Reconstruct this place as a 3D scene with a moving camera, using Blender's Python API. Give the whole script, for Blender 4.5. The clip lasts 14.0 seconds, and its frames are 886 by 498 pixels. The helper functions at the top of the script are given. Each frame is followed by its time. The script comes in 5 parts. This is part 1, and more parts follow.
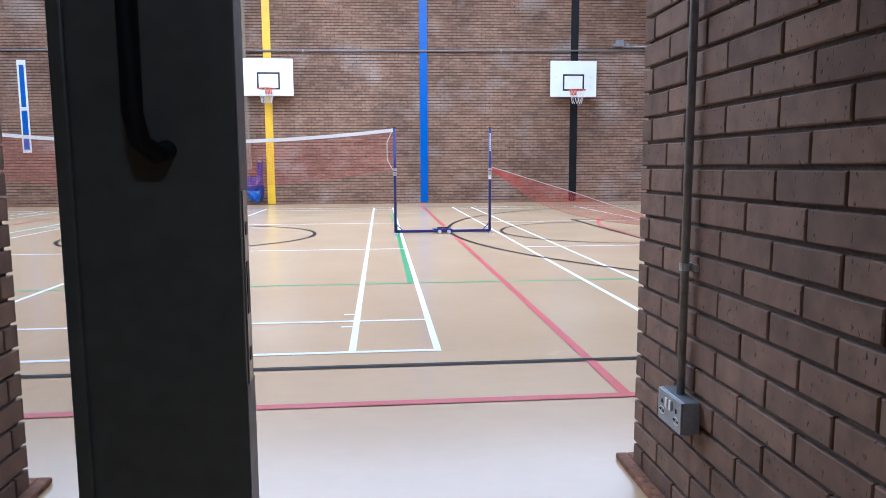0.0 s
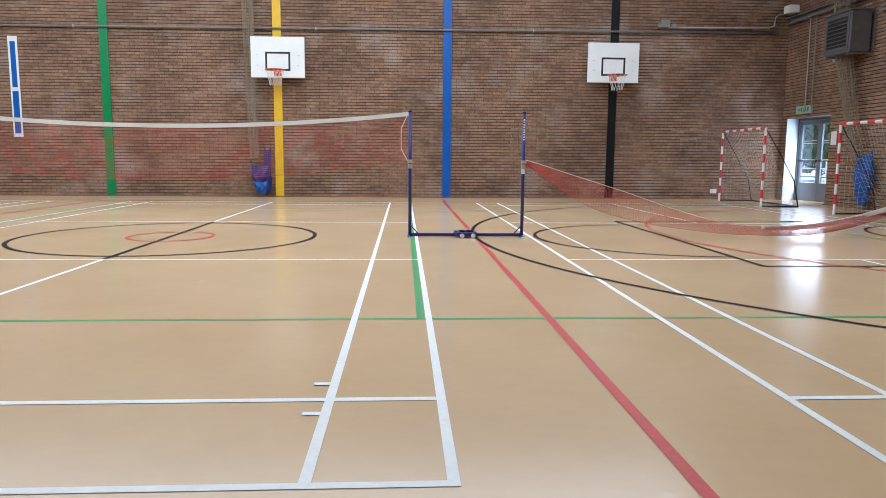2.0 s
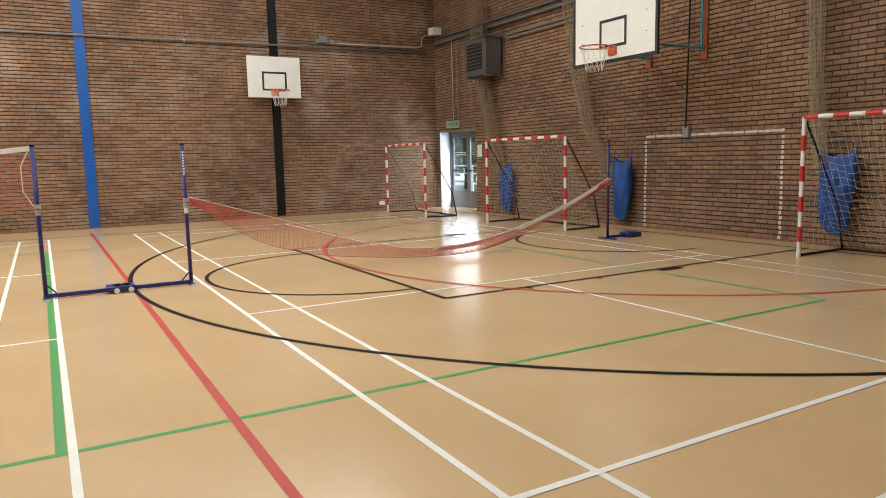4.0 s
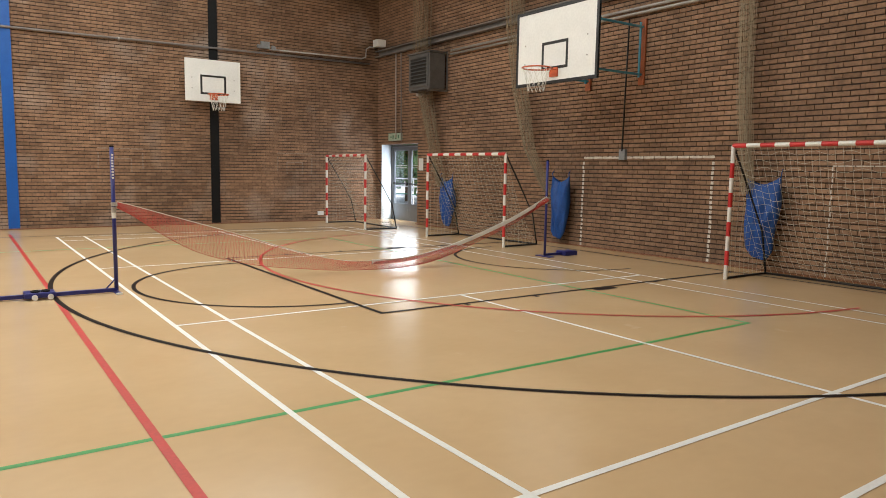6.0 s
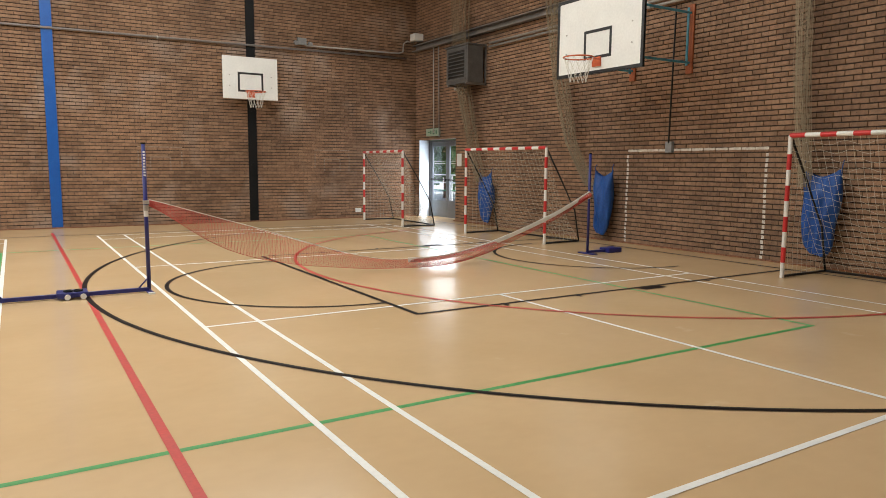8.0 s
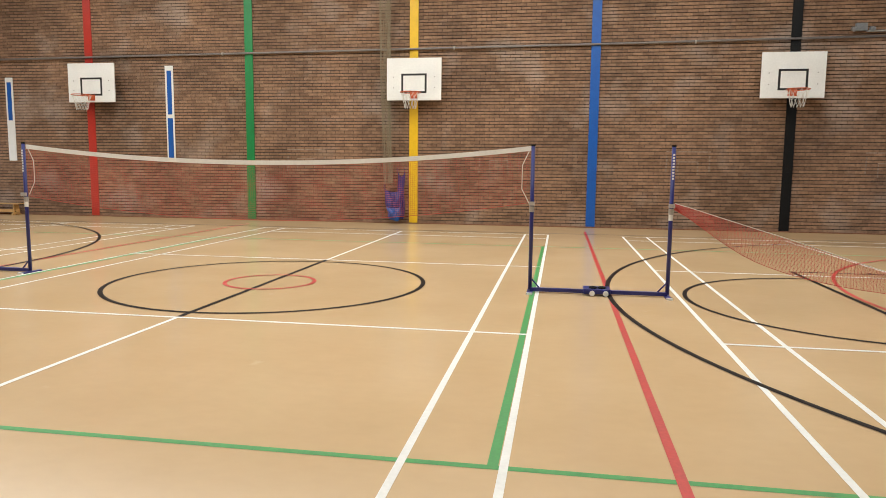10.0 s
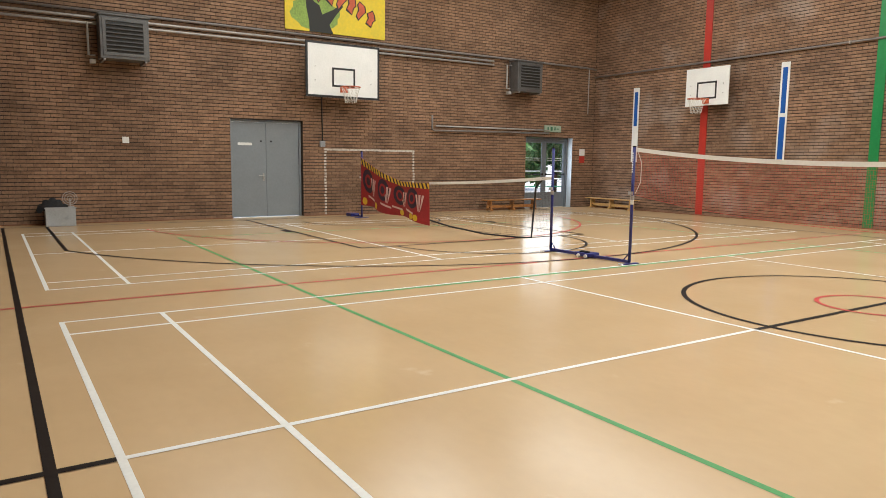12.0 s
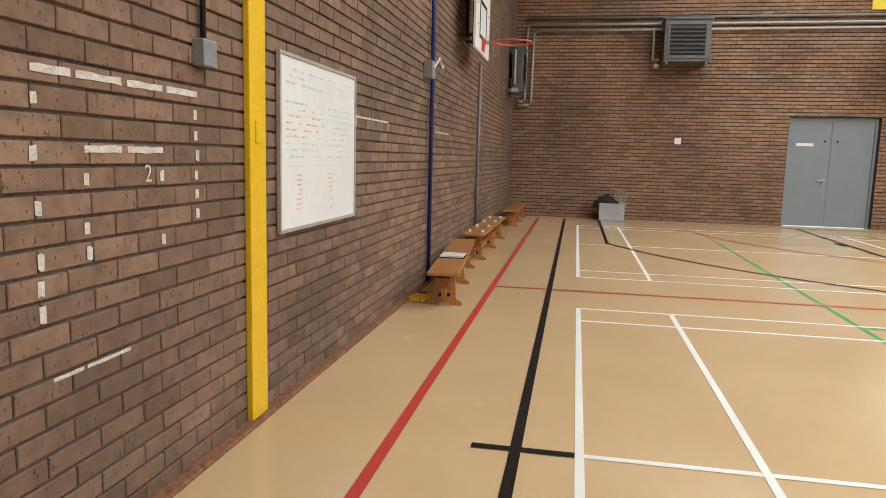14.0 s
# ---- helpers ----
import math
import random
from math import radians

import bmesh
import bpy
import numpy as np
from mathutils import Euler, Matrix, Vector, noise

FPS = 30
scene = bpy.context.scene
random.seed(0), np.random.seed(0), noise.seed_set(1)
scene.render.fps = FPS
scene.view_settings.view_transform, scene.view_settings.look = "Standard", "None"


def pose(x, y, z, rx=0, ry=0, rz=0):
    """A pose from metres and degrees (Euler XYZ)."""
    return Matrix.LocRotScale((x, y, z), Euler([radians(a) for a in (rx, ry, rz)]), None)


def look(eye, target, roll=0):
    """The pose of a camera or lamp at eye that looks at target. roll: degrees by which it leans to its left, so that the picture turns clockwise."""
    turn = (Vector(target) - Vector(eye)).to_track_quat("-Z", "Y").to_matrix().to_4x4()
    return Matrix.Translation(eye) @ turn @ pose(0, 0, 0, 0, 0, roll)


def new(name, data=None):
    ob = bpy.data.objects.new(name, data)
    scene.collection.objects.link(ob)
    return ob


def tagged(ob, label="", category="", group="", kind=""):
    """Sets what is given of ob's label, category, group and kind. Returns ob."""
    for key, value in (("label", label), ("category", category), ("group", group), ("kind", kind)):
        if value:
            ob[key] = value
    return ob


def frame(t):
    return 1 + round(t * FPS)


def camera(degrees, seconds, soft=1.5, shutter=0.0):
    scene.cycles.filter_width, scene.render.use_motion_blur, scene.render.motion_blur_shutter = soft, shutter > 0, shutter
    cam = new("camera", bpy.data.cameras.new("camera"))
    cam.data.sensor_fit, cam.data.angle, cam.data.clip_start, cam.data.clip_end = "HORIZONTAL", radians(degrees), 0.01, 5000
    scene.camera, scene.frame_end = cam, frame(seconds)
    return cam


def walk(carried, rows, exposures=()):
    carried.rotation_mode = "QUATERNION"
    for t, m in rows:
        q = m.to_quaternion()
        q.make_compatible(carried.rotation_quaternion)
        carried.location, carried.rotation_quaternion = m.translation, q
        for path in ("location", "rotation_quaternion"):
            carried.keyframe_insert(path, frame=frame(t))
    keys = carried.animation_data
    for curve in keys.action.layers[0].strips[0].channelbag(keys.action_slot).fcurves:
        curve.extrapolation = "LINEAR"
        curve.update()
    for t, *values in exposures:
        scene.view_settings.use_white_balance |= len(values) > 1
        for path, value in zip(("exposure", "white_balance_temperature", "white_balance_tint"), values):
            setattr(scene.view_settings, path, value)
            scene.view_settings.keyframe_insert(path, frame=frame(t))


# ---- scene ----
cam = camera(65.2, 14.0, soft=0.9)
PATH = [
    (0, (-0.315, -3.632, 0.985), (-0.138, -1.654, 0.75), -0.3),
    (0.5, (-0.29, -3.206, 0.994), (-0.091, -1.231, 0.75), 0.2),
    (1, (-0.22, -2.848, 0.999), (-0.025, -0.874, 0.741), -0.2),
    (1.5, (-0.176, -2.42, 0.989), (-0.038, -0.442, 0.73), 0.6),
    (2, (-0.176, -1.993, 0.994), (-0.063, -0.013, 0.733), 0.5),
    (2.5, (-0.172, -1.73, 1.024), (0.031, 0.242, 0.763), -0.3),
    (3, (-0.079, -1.501, 1.096), (0.435, 0.414, 0.834), -0.5),
    (3.5, (-0.047, -1.392, 1.21), (0.739, 0.429, 0.951), -0.6),
    (4, (-0.042, -1.372, 1.337), (0.945, 0.348, 1.078), -1.3),
    (6.5, (-0.001, -1.304, 1.36), (1.15, 0.316, 1.134), 0.9),
    (7, (0.06, -1.219, 1.347), (1.225, 0.391, 1.117), 0.8),
    (7.2, (0.09, -1.185, 1.345), (1.254, 0.425, 1.113), 0.8),
    (9.3, (0.19, -0.86, 1.327), (0.498, 1.102, 1.09), 0.4),
    (9.5, (0.178, -0.797, 1.338), (0.308, 1.185, 1.098), 0.6),
    (10, (0.189, -0.698, 1.305), (-0.139, 1.261, 1.075), 0.6),
    (10.5, (0.197, -0.638, 1.319), (-0.596, 1.183, 1.085), 0.6),
    (11, (0.32, -0.70, 1.395), (-0.86, 0.894, 1.14), 0.8),
    (11.5, (0.257, -0.587, 1.375), (-1.172, 0.789, 1.122), 0.7),
    (12, (0.175, -0.398, 1.321), (-1.487, 0.687, 1.073), 0.7),
    (12.5, (0.124, -0.268, 1.285), (-1.698, 0.518, 1.041), 0.8),
    (13, (0.06, -0.163, 1.292), (-1.857, 0.35, 1.045), 0.9),
    (13.5, (-0.026, -0.067, 1.299), (-2.004, 0.08, 1.047), 1.0),
    (14, (-0.152, -0.054, 1.264), (-2.1, -0.421, 0.998), 1.5),
]
EXPOSURES = [(0.0, 1.85, 4500, 15), (1.2, 1.55, 4500, 13), (1.9, 1.3, 5000, 11), (2.6, 1.27, 6100, 10), (3.2, 1.3, 6300, 10), (12.8, 1.22, 6200, 10), (13.5, 1.36, 6100, 10), (14.0, 1.52, 6000, 10)]
walk(cam, [(t, look(eye, target, roll)) for t, eye, target, roll in PATH], EXPOSURES)

# ---------------------------------------------------------------- world and light
world = bpy.data.worlds.new("world")
scene.world = world
world.use_nodes = True
wn = world.node_tree.nodes
sky = wn.new("ShaderNodeTexSky")
sky.sky_type = "NISHITA"
sky.sun_disc = False
sky.sun_elevation, sky.sun_rotation = radians(50), radians(200)
world.node_tree.links.new(sky.outputs[0], wn["Background"].inputs[0])
wn["Background"].inputs[1].default_value = 0.15


def lamp(name, kind, m, energy, color, **settings):
    data = bpy.data.lights.new(name, kind)
    data.energy, data.color = energy, color
    for key, value in settings.items():
        if key == "size":
            data.size = value
        elif key == "size_y":
            data.shape, data.size_y = "RECTANGLE", value
        elif key == "angle":
            data.angle = value
    ob = new(name, data)
    ob.matrix_world = m
    return ob


lamp("sun", "SUN", pose(0, 0, 20, 40, 0, 20), 5.0, (1, 0.96, 0.9), angle=radians(12))
# three long rows of unseen area lamps, added for soft light from above
ROOF_Z = 6.6
# unseen lamp, added to light the door leaf and only graze the east wall
lamp("passage_lamp", "AREA", pose(0.2, -5.2, 2.55), 4.0, (1, 0.97, 0.88), size=0.28)
FILL_ROWS = (3.3, 7.7, 12.1)
for yy in FILL_ROWS:
    lamp("rooflight_daylight", "AREA", pose(-4.05, yy, ROOF_Z + 0.02), 285, (0.94, 0.96, 0.90), size=20.5, size_y=2.5)

# daylight that falls in through the two glazed exit doors
lamp("east_door_daylight", "AREA", pose(9.78, 14.36, 1.22, 0, 90, 0), 15, (0.93, 0.97, 1.0), size=1.35, size_y=1.6)
lamp("west_door_daylight", "AREA", pose(-15.83, 13.68, 1.25, 0, -90, 0), 8, (0.93, 0.97, 1.0), size=1.35, size_y=1.6)

# ---------------------------------------------------------------- materials
def mat(name, color, rough=0.5, metal=0.0, vary=0.12, scale=6.0, bump=0.0, bump_scale=60.0, coat=0.0, tint=None):
    """A painted, moulded or woven surface with variation at two scales."""
    m = bpy.data.materials.new(name)
    m.use_nodes = True
    nt = m.node_tree
    n, l = nt.nodes, nt.links
    b = n["Principled BSDF"]
    b.inputs["Roughness"].default_value = rough
    b.inputs["Metallic"].default_value = metal
    b.inputs["Coat Weight"].default_value = coat
    tc = n.new("ShaderNodeTexCoord")
    big, fine = n.new("ShaderNodeTexNoise"), n.new("ShaderNodeTexNoise")
    big.inputs["Scale"].default_value, fine.inputs["Scale"].default_value = scale, scale * 9
    big.inputs["Detail"].default_value = 4
    l.new(tc.outputs["Object"], big.inputs["Vector"])
    l.new(tc.outputs["Object"], fine.inputs["Vector"])
    add = n.new("ShaderNodeMath")
    add.operation = "ADD"
    l.new(big.outputs[0], add.inputs[0])
    l.new(fine.outputs[0], add.inputs[1])
    ramp = n.new("ShaderNodeMapRange")
    ramp.inputs[1].default_value, ramp.inputs[2].default_value = 0.6, 1.4
    l.new(add.outputs[0], ramp.inputs[0])
    mix = n.new("ShaderNodeMix")
    mix.data_type = "RGBA"
    lo = tint or tuple(c * (1 - 2 * vary) for c in color)
    mix.inputs[6].default_value = (*lo, 1)
    mix.inputs[7].default_value = (*(min(1, c * (1 + vary * 0.6)) for c in color), 1)
    l.new(ramp.outputs[0], mix.inputs[0])
    l.new(mix.outputs[2], b.inputs["Base Color"])
    rr = n.new("ShaderNodeMapRange")
    rr.inputs[3].default_value, rr.inputs[4].default_value = max(0.02, rough - 0.08), min(1, rough + 0.08)
    l.new(big.outputs[0], rr.inputs[0])
    l.new(rr.outputs[0], b.inputs["Roughness"])
    if bump:
        bn, bt = n.new("ShaderNodeBump"), n.new("ShaderNodeTexNoise")
        bt.inputs["Scale"].default_value = bump_scale
        bt.inputs["Detail"].default_value = 3
        l.new(tc.outputs["Object"], bt.inputs["Vector"])
        bn.inputs["Strength"].default_value, bn.inputs["Distance"].default_value = bump, 0.004
        l.new(bt.outputs[0], bn.inputs["Height"])
        l.new(bn.outputs[0], b.inputs["Normal"])
    return m


def brick_material(name, single, dark=(0.22, 0.128, 0.076), mid=(0.278, 0.163, 0.098), light=(0.32, 0.194, 0.119), bloom=0.0):
    """Wire-cut brown brick: each brick its own tone, pitted faces, pale bloom in patches."""
    m = bpy.data.materials.new(name)
    m.use_nodes = True
    n, l = m.node_tree.nodes, m.node_tree.links
    b = n["Principled BSDF"]
    b.inputs["Roughness"].default_value = 0.85
    ge = n.new("ShaderNodeNewGeometry")
    if single:
        rnd = n.new("ShaderNodeObjectInfo").outputs["Random"]
    else:
        rnd = ge.outputs["Random Per Island"]
    ramp = n.new("ShaderNodeValToRGB")
    e = ramp.color_ramp.elements
    e[0].position, e[0].color = 0.0, (*dark, 1)
    e[1].position, e[1].color = 1.0, (*light, 1)
    k = e.new(0.45)
    k.color = (*mid, 1)
    l.new(rnd, ramp.inputs[0])
    # soot and stain at wall scale
    big = n.new("ShaderNodeTexNoise")
    big.inputs["Scale"].default_value, big.inputs["Detail"].default_value = 0.7, 5
    l.new(ge.outputs["Position"], big.inputs["Vector"])
    mr = n.new("ShaderNodeMapRange")
    mr.inputs[1].default_value, mr.inputs[2].default_value, mr.inputs[3].default_value, mr.inputs[4].default_value = 0.35, 0.65, 0.74, 1.12
    l.new(big.outputs[0], mr.inputs[0])
    mul = n.new("ShaderNodeVectorMath")
    mul.operation = "SCALE"
    l.new(ramp.outputs[0], mul.inputs[0])
    l.new(mr.outputs[0], mul.inputs["Scale"])
    # firing marks inside each brick
    fire = n.new("ShaderNodeTexNoise")
    fire.inputs["Scale"].default_value, fire.inputs["Detail"].default_value = 17, 5
    l.new(ge.outputs["Position"], fire.inputs["Vector"])
    fr = n.new("ShaderNodeMapRange")
    fr.inputs[1].default_value, fr.inputs[2].default_value, fr.inputs[3].default_value, fr.inputs[4].default_value = 0.3, 0.7, 0.78, 1.16
    l.new(fire.outputs[0], fr.inputs[0])
    mul2 = n.new("ShaderNodeVectorMath")
    mul2.operation = "SCALE"
    l.new(mul.outputs[0], mul2.inputs[0])
    l.new(fr.outputs[0], mul2.inputs["Scale"])
    # pits
    pit = n.new("ShaderNodeTexNoise")
    pit.inputs["Scale"].default_value, pit.inputs["Detail"].default_value = 95, 3
    stretch = n.new("ShaderNodeVectorMath")
    stretch.operation = "MULTIPLY"
    stretch.inputs[1].default_value = (1.0, 1.0, 0.55)
    l.new(ge.outputs["Position"], stretch.inputs[0])
    l.new(stretch.outputs[0], pit.inputs["Vector"])
    pr = n.new("ShaderNodeMapRange")
    pr.inputs[1].default_value, pr.inputs[2].default_value = 0.27, 0.37
    l.new(pit.outputs[0], pr.inputs[0])
    mix = n.new("ShaderNodeMix")
    mix.data_type = "RGBA"
    mix.inputs[6].default_value = (0.05, 0.035, 0.03, 1)
    l.new(pr.outputs[0], mix.inputs[0])
    l.new(mul2.outputs[0], mix.inputs[7])
    out = mix.outputs[2]
    if bloom:
        bl = n.new("ShaderNodeTexNoise")
        bl.inputs["Scale"].default_value, bl.inputs["Detail"].default_value = 0.9, 8
        l.new(ge.outputs["Position"], bl.inputs["Vector"])
        br = n.new("ShaderNodeMapRange")
        br.inputs[1].default_value, br.inputs[2].default_value, br.inputs[4].default_value = 0.54, 0.72, bloom
        l.new(bl.outputs[0], br.inputs[0])
        mb = n.new("ShaderNodeMix")
        mb.data_type = "RGBA"
        mb.inputs[7].default_value = (0.5, 0.42, 0.36, 1)
        l.new(br.outputs[0], mb.inputs[0])
        l.new(out, mb.inputs[6])
        out = mb.outputs[2]
    l.new(out, b.inputs["Base Color"])
    bn = n.new("ShaderNodeBump")
    bn.inputs["Strength"].default_value, bn.inputs["Distance"].default_value = 0.6, 0.004
    l.new(pr.outputs[0], bn.inputs["Height"])
    l.new(bn.outputs[0], b.inputs["Normal"])
    return m


def floor_material():
    m = bpy.data.materials.new("sports_floor")
    m.use_nodes = True
    n, l = m.node_tree.nodes, m.node_tree.links
    b = n["Principled BSDF"]
    ge = n.new("ShaderNodeNewGeometry")
    big = n.new("ShaderNodeTexNoise")
    big.inputs["Scale"].default_value, big.inputs["Detail"].default_value = 0.8, 6
    l.new(ge.outputs["Position"], big.inputs["Vector"])
    st = n.new("ShaderNodeVectorMath")
    st.operation = "MULTIPLY"
    st.inputs[1].default_value = (9.0, 14.0, 1.0)
    l.new(ge.outputs["Position"], st.inputs[0])
    grain = n.new("ShaderNodeTexNoise")
    grain.inputs["Scale"].default_value, grain.inputs["Detail"].default_value = 1.0, 5
    l.new(st.outputs[0], grain.inputs["Vector"])
    ramp = n.new("ShaderNodeMapRange")
    ramp.inputs[1].default_value, ramp.inputs[2].default_value = 0.3, 0.7
    l.new(big.outputs[0], ramp.inputs[0])
    mix = n.new("ShaderNodeMix")
    mix.data_type = "RGBA"
    mix.inputs[6].default_value = (0.545, 0.375, 0.205, 1)
    mix.inputs[7].default_value = (0.60, 0.425, 0.245, 1)
    l.new(ramp.outputs[0], mix.inputs[0])
    g2 = n.new("ShaderNodeMapRange")
    g2.inputs[1].default_value, g2.inputs[2].default_value, g2.inputs[3].default_value, g2.inputs[4].default_value = 0.3, 0.7, 0.985, 1.015
    l.new(grain.outputs[0], g2.inputs[0])
    sc = n.new("ShaderNodeVectorMath")
    sc.operation = "SCALE"
    l.new(mix.outputs[2], sc.inputs[0])
    l.new(g2.outputs[0], sc.inputs["Scale"])
    # pale scuffs
    sp = n.new("ShaderNodeTexNoise")
    sp.inputs["Scale"].default_value, sp.inputs["Detail"].default_value = 2.4, 9
    l.new(ge.outputs["Position"], sp.inputs["Vector"])
    sr = n.new("ShaderNodeMapRange")
    sr.inputs[1].default_value, sr.inputs[2].default_value, sr.inputs[4].default_value = 0.69, 0.76, 0.35
    l.new(sp.outputs[0], sr.inputs[0])
    m2 = n.new("ShaderNodeMix")
    m2.data_type = "RGBA"
    m2.inputs[7].default_value = (0.74, 0.6, 0.44, 1)
    l.new(sr.outputs[0], m2.inputs[0])
    l.new(sc.outputs[0], m2.inputs[6])
    l.new(m2.outputs[2], b.inputs["Base Color"])
    rr = n.new("ShaderNodeMapRange")
    rr.inputs[3].default_value, rr.inputs[4].default_value = 0.18, 0.225
    l.new(big.outputs[0], rr.inputs[0])
    l.new(rr.outputs[0], b.inputs["Roughness"])
    bn = n.new("ShaderNodeBump")
    bn.inputs["Strength"].default_value, bn.inputs["Distance"].default_value = 0.03, 0.002
    l.new(grain.outputs[0], bn.inputs["Height"])
    l.new(bn.outputs[0], b.inputs["Normal"])
    return m


def glass_material():
    m = bpy.data.materials.new("clear_glass")
    m.use_nodes = True
    b = m.node_tree.nodes["Principled BSDF"]
    b.inputs["Transmission Weight"].default_value = 1.0
    b.inputs["Roughness"].default_value = 0.0
    b.inputs["IOR"].default_value = 1.45
    return m


FLOOR = floor_material()
GLASS = glass_material()
BRICK_MANY = brick_material("brown_brick", False)
# south wall and passage: the brown brick again, their shade put into darker tones
SHADED_BROWN = dict(dark=(0.158, 0.094, 0.060), mid=(0.20, 0.120, 0.077), light=(0.25, 0.154, 0.100))
BRICK_ONE, BRICK_SHADED = brick_material("dark_brown_brick_single", True, **SHADED_BROWN), brick_material("dark_brown_brick", False, **SHADED_BROWN)
BRICK_BLOOM = brick_material("brown_brick_bloomed", False, bloom=0.5)
# mortar of the far walls, darkened so its colour carries the joints' shade
MORTAR = mat("dark_mortar", (0.05, 0.034, 0.027), 0.95, vary=0.2, scale=9, bump=0.5, bump_scale=150)
SUN_BLOCK = mat("opal_rooflight_sheet", (0.8, 0.8, 0.78), 0.5, vary=0.04)
MORTAR_PALE = mat("brown_mortar", (0.175, 0.13, 0.10), 0.95, vary=0.25, scale=9, bump=0.5, bump_scale=150)
PLASTER = mat("painted_ceiling", (0.72, 0.71, 0.68), 0.9, vary=0.06, scale=2)
WHITE_LINE = mat("white_line_paint", (0.78, 0.77, 0.74), 0.5, vary=0.06, scale=4)
BLACK_LINE = mat("black_line_paint", (0.018, 0.012, 0.010), 0.55, vary=0.2, scale=5)
BLACK_LINE.node_tree.nodes["Principled BSDF"].inputs["Specular IOR Level"].default_value = 0.1
RED_LINE = mat("red_line_paint", (0.50, 0.045, 0.035), 0.5, vary=0.12, scale=5)
GREEN_LINE = mat("green_line_paint", (0.06, 0.30, 0.075), 0.5, vary=0.12, scale=5)
RED_PAINT = mat("red_gloss_paint", (0.48, 0.035, 0.022), 0.35, vary=0.1)
GREEN_PAINT = mat("green_gloss_paint", (0.012, 0.22, 0.06), 0.35, vary=0.1)
YELLOW_PAINT = mat("yellow_gloss_paint", (0.80, 0.50, 0.01), 0.35, vary=0.08)
BLUE_PAINT = mat("blue_gloss_paint", (0.008, 0.10, 0.42), 0.35, vary=0.1)
BLACK_PAINT = mat("black_gloss_paint", (0.010, 0.010, 0.011), 0.5, vary=0.2)
BLACK_PAINT.node_tree.nodes["Principled BSDF"].inputs["Specular IOR Level"].default_value = 0.2
NAVY = mat("navy_powder_coat", (0.018, 0.022, 0.17), 0.4, vary=0.15)
BOARD_WHITE = mat("white_board_face", (0.80, 0.80, 0.78), 0.4, vary=0.05, scale=3)
BOARD_LINE = mat("black_board_line", (0.02, 0.02, 0.022), 0.45, vary=0.2)
HOOP = mat("orange_hoop_steel", (0.62, 0.12, 0.04), 0.45, vary=0.2, scale=20)
STRING = mat("white_net_cord", (0.70, 0.68, 0.62), 0.8, vary=0.1)
CREAM_NET = mat("cream_curtain_net", (0.32, 0.26, 0.175), 0.85, vary=0.15)
GOAL_NET = mat("off_white_goal_net", (0.52, 0.48, 0.39), 0.85, vary=0.15)
RED_NET = mat("red_nylon_net", (0.52, 0.07, 0.05), 0.7, vary=0.1)
TAPE = mat("white_net_tape", (0.80, 0.79, 0.77), 0.7, vary=0.06, bump=0.2)
POST_RED = mat("red_goal_tape", (0.58, 0.03, 0.03), 0.45, vary=0.12)
POST_WHITE = mat("white_goal_paint", (0.78, 0.77, 0.74), 0.45, vary=0.08)
BLACK_STEEL = mat("black_steel_tube", (0.02, 0.02, 0.022), 0.4, 0.3, vary=0.2)
BAG_BLUE = mat("blue_canvas_bag", (0.01, 0.08, 0.33), 0.55, vary=0.2, scale=5, bump=0.3)
BAG_PURPLE = mat("indigo_canvas_bag", (0.022, 0.022, 0.16), 0.55, vary=0.2, scale=5, bump=0.3)
GALV = mat("galvanised_steel", (0.46, 0.44, 0.42), 0.45, 0.25, vary=0.15, scale=8)
PIPE_GREY = mat("grey_painted_pipe", (0.24, 0.22, 0.21), 0.5, 0.1, vary=0.2, scale=5)
HEATER = mat("grey_heater_casing", (0.125, 0.122, 0.12), 0.45, 0.15, vary=0.2, scale=6)
HEATER_DARK = mat("dark_heater_core", (0.04, 0.038, 0.036), 0.6, 0.2, vary=0.2)
DOOR_BLUE = mat("blue_grey_door_paint", (0.22, 0.245, 0.27), 0.45, vary=0.06, scale=3)
DOOR_DARK = mat("dark_door_paint", (0.095, 0.098, 0.082), 0.4, vary=0.15, scale=4)
LOCK_STEEL = mat("worn_lock_steel", (0.42, 0.41, 0.39), 0.35, 0.85, vary=0.25, scale=30)
FRAME_GREY = mat("grey_aluminium_frame", (0.22, 0.25, 0.29), 0.4, 0.4, vary=0.1)
REVEAL = mat("pale_blue_reveal_paint", (0.50, 0.58, 0.66), 0.6, vary=0.08, scale=4)
WHITE_PLASTIC = mat("white_plastic", (0.78, 0.78, 0.76), 0.35, vary=0.05)
GREY_BOX = mat("grey_metal_box", (0.33, 0.35, 0.37), 0.4, 0.4, vary=0.15, scale=20)
SIGN_GREEN = mat("pale_green_sign", (0.36, 0.46, 0.36), 0.5, vary=0.1)
SIGN_DARK = mat("dark_green_print", (0.05, 0.16, 0.09), 0.5, vary=0.1)
PINE = mat("orange_varnished_pine", (0.46, 0.20, 0.055), 0.35, vary=0.22, scale=5, coat=0.3)
PINE_PALE = mat("pale_varnished_pine", (0.60, 0.36, 0.13), 0.35, vary=0.18, scale=5, coat=0.3)
SKIRT = mat("worn_timber_edge", (0.30, 0.13, 0.065), 0.85, vary=0.42, scale=38, bump=0.6)
ENAMEL = mat("white_enamel_board", (0.80, 0.81, 0.82), 0.2, vary=0.03, scale=2)
INK_BLUE = mat("blue_grey_pen_ink", (0.52, 0.58, 0.62), 0.5)
INK_RED = mat("red_pen_ink", (0.76, 0.45, 0.41), 0.5)
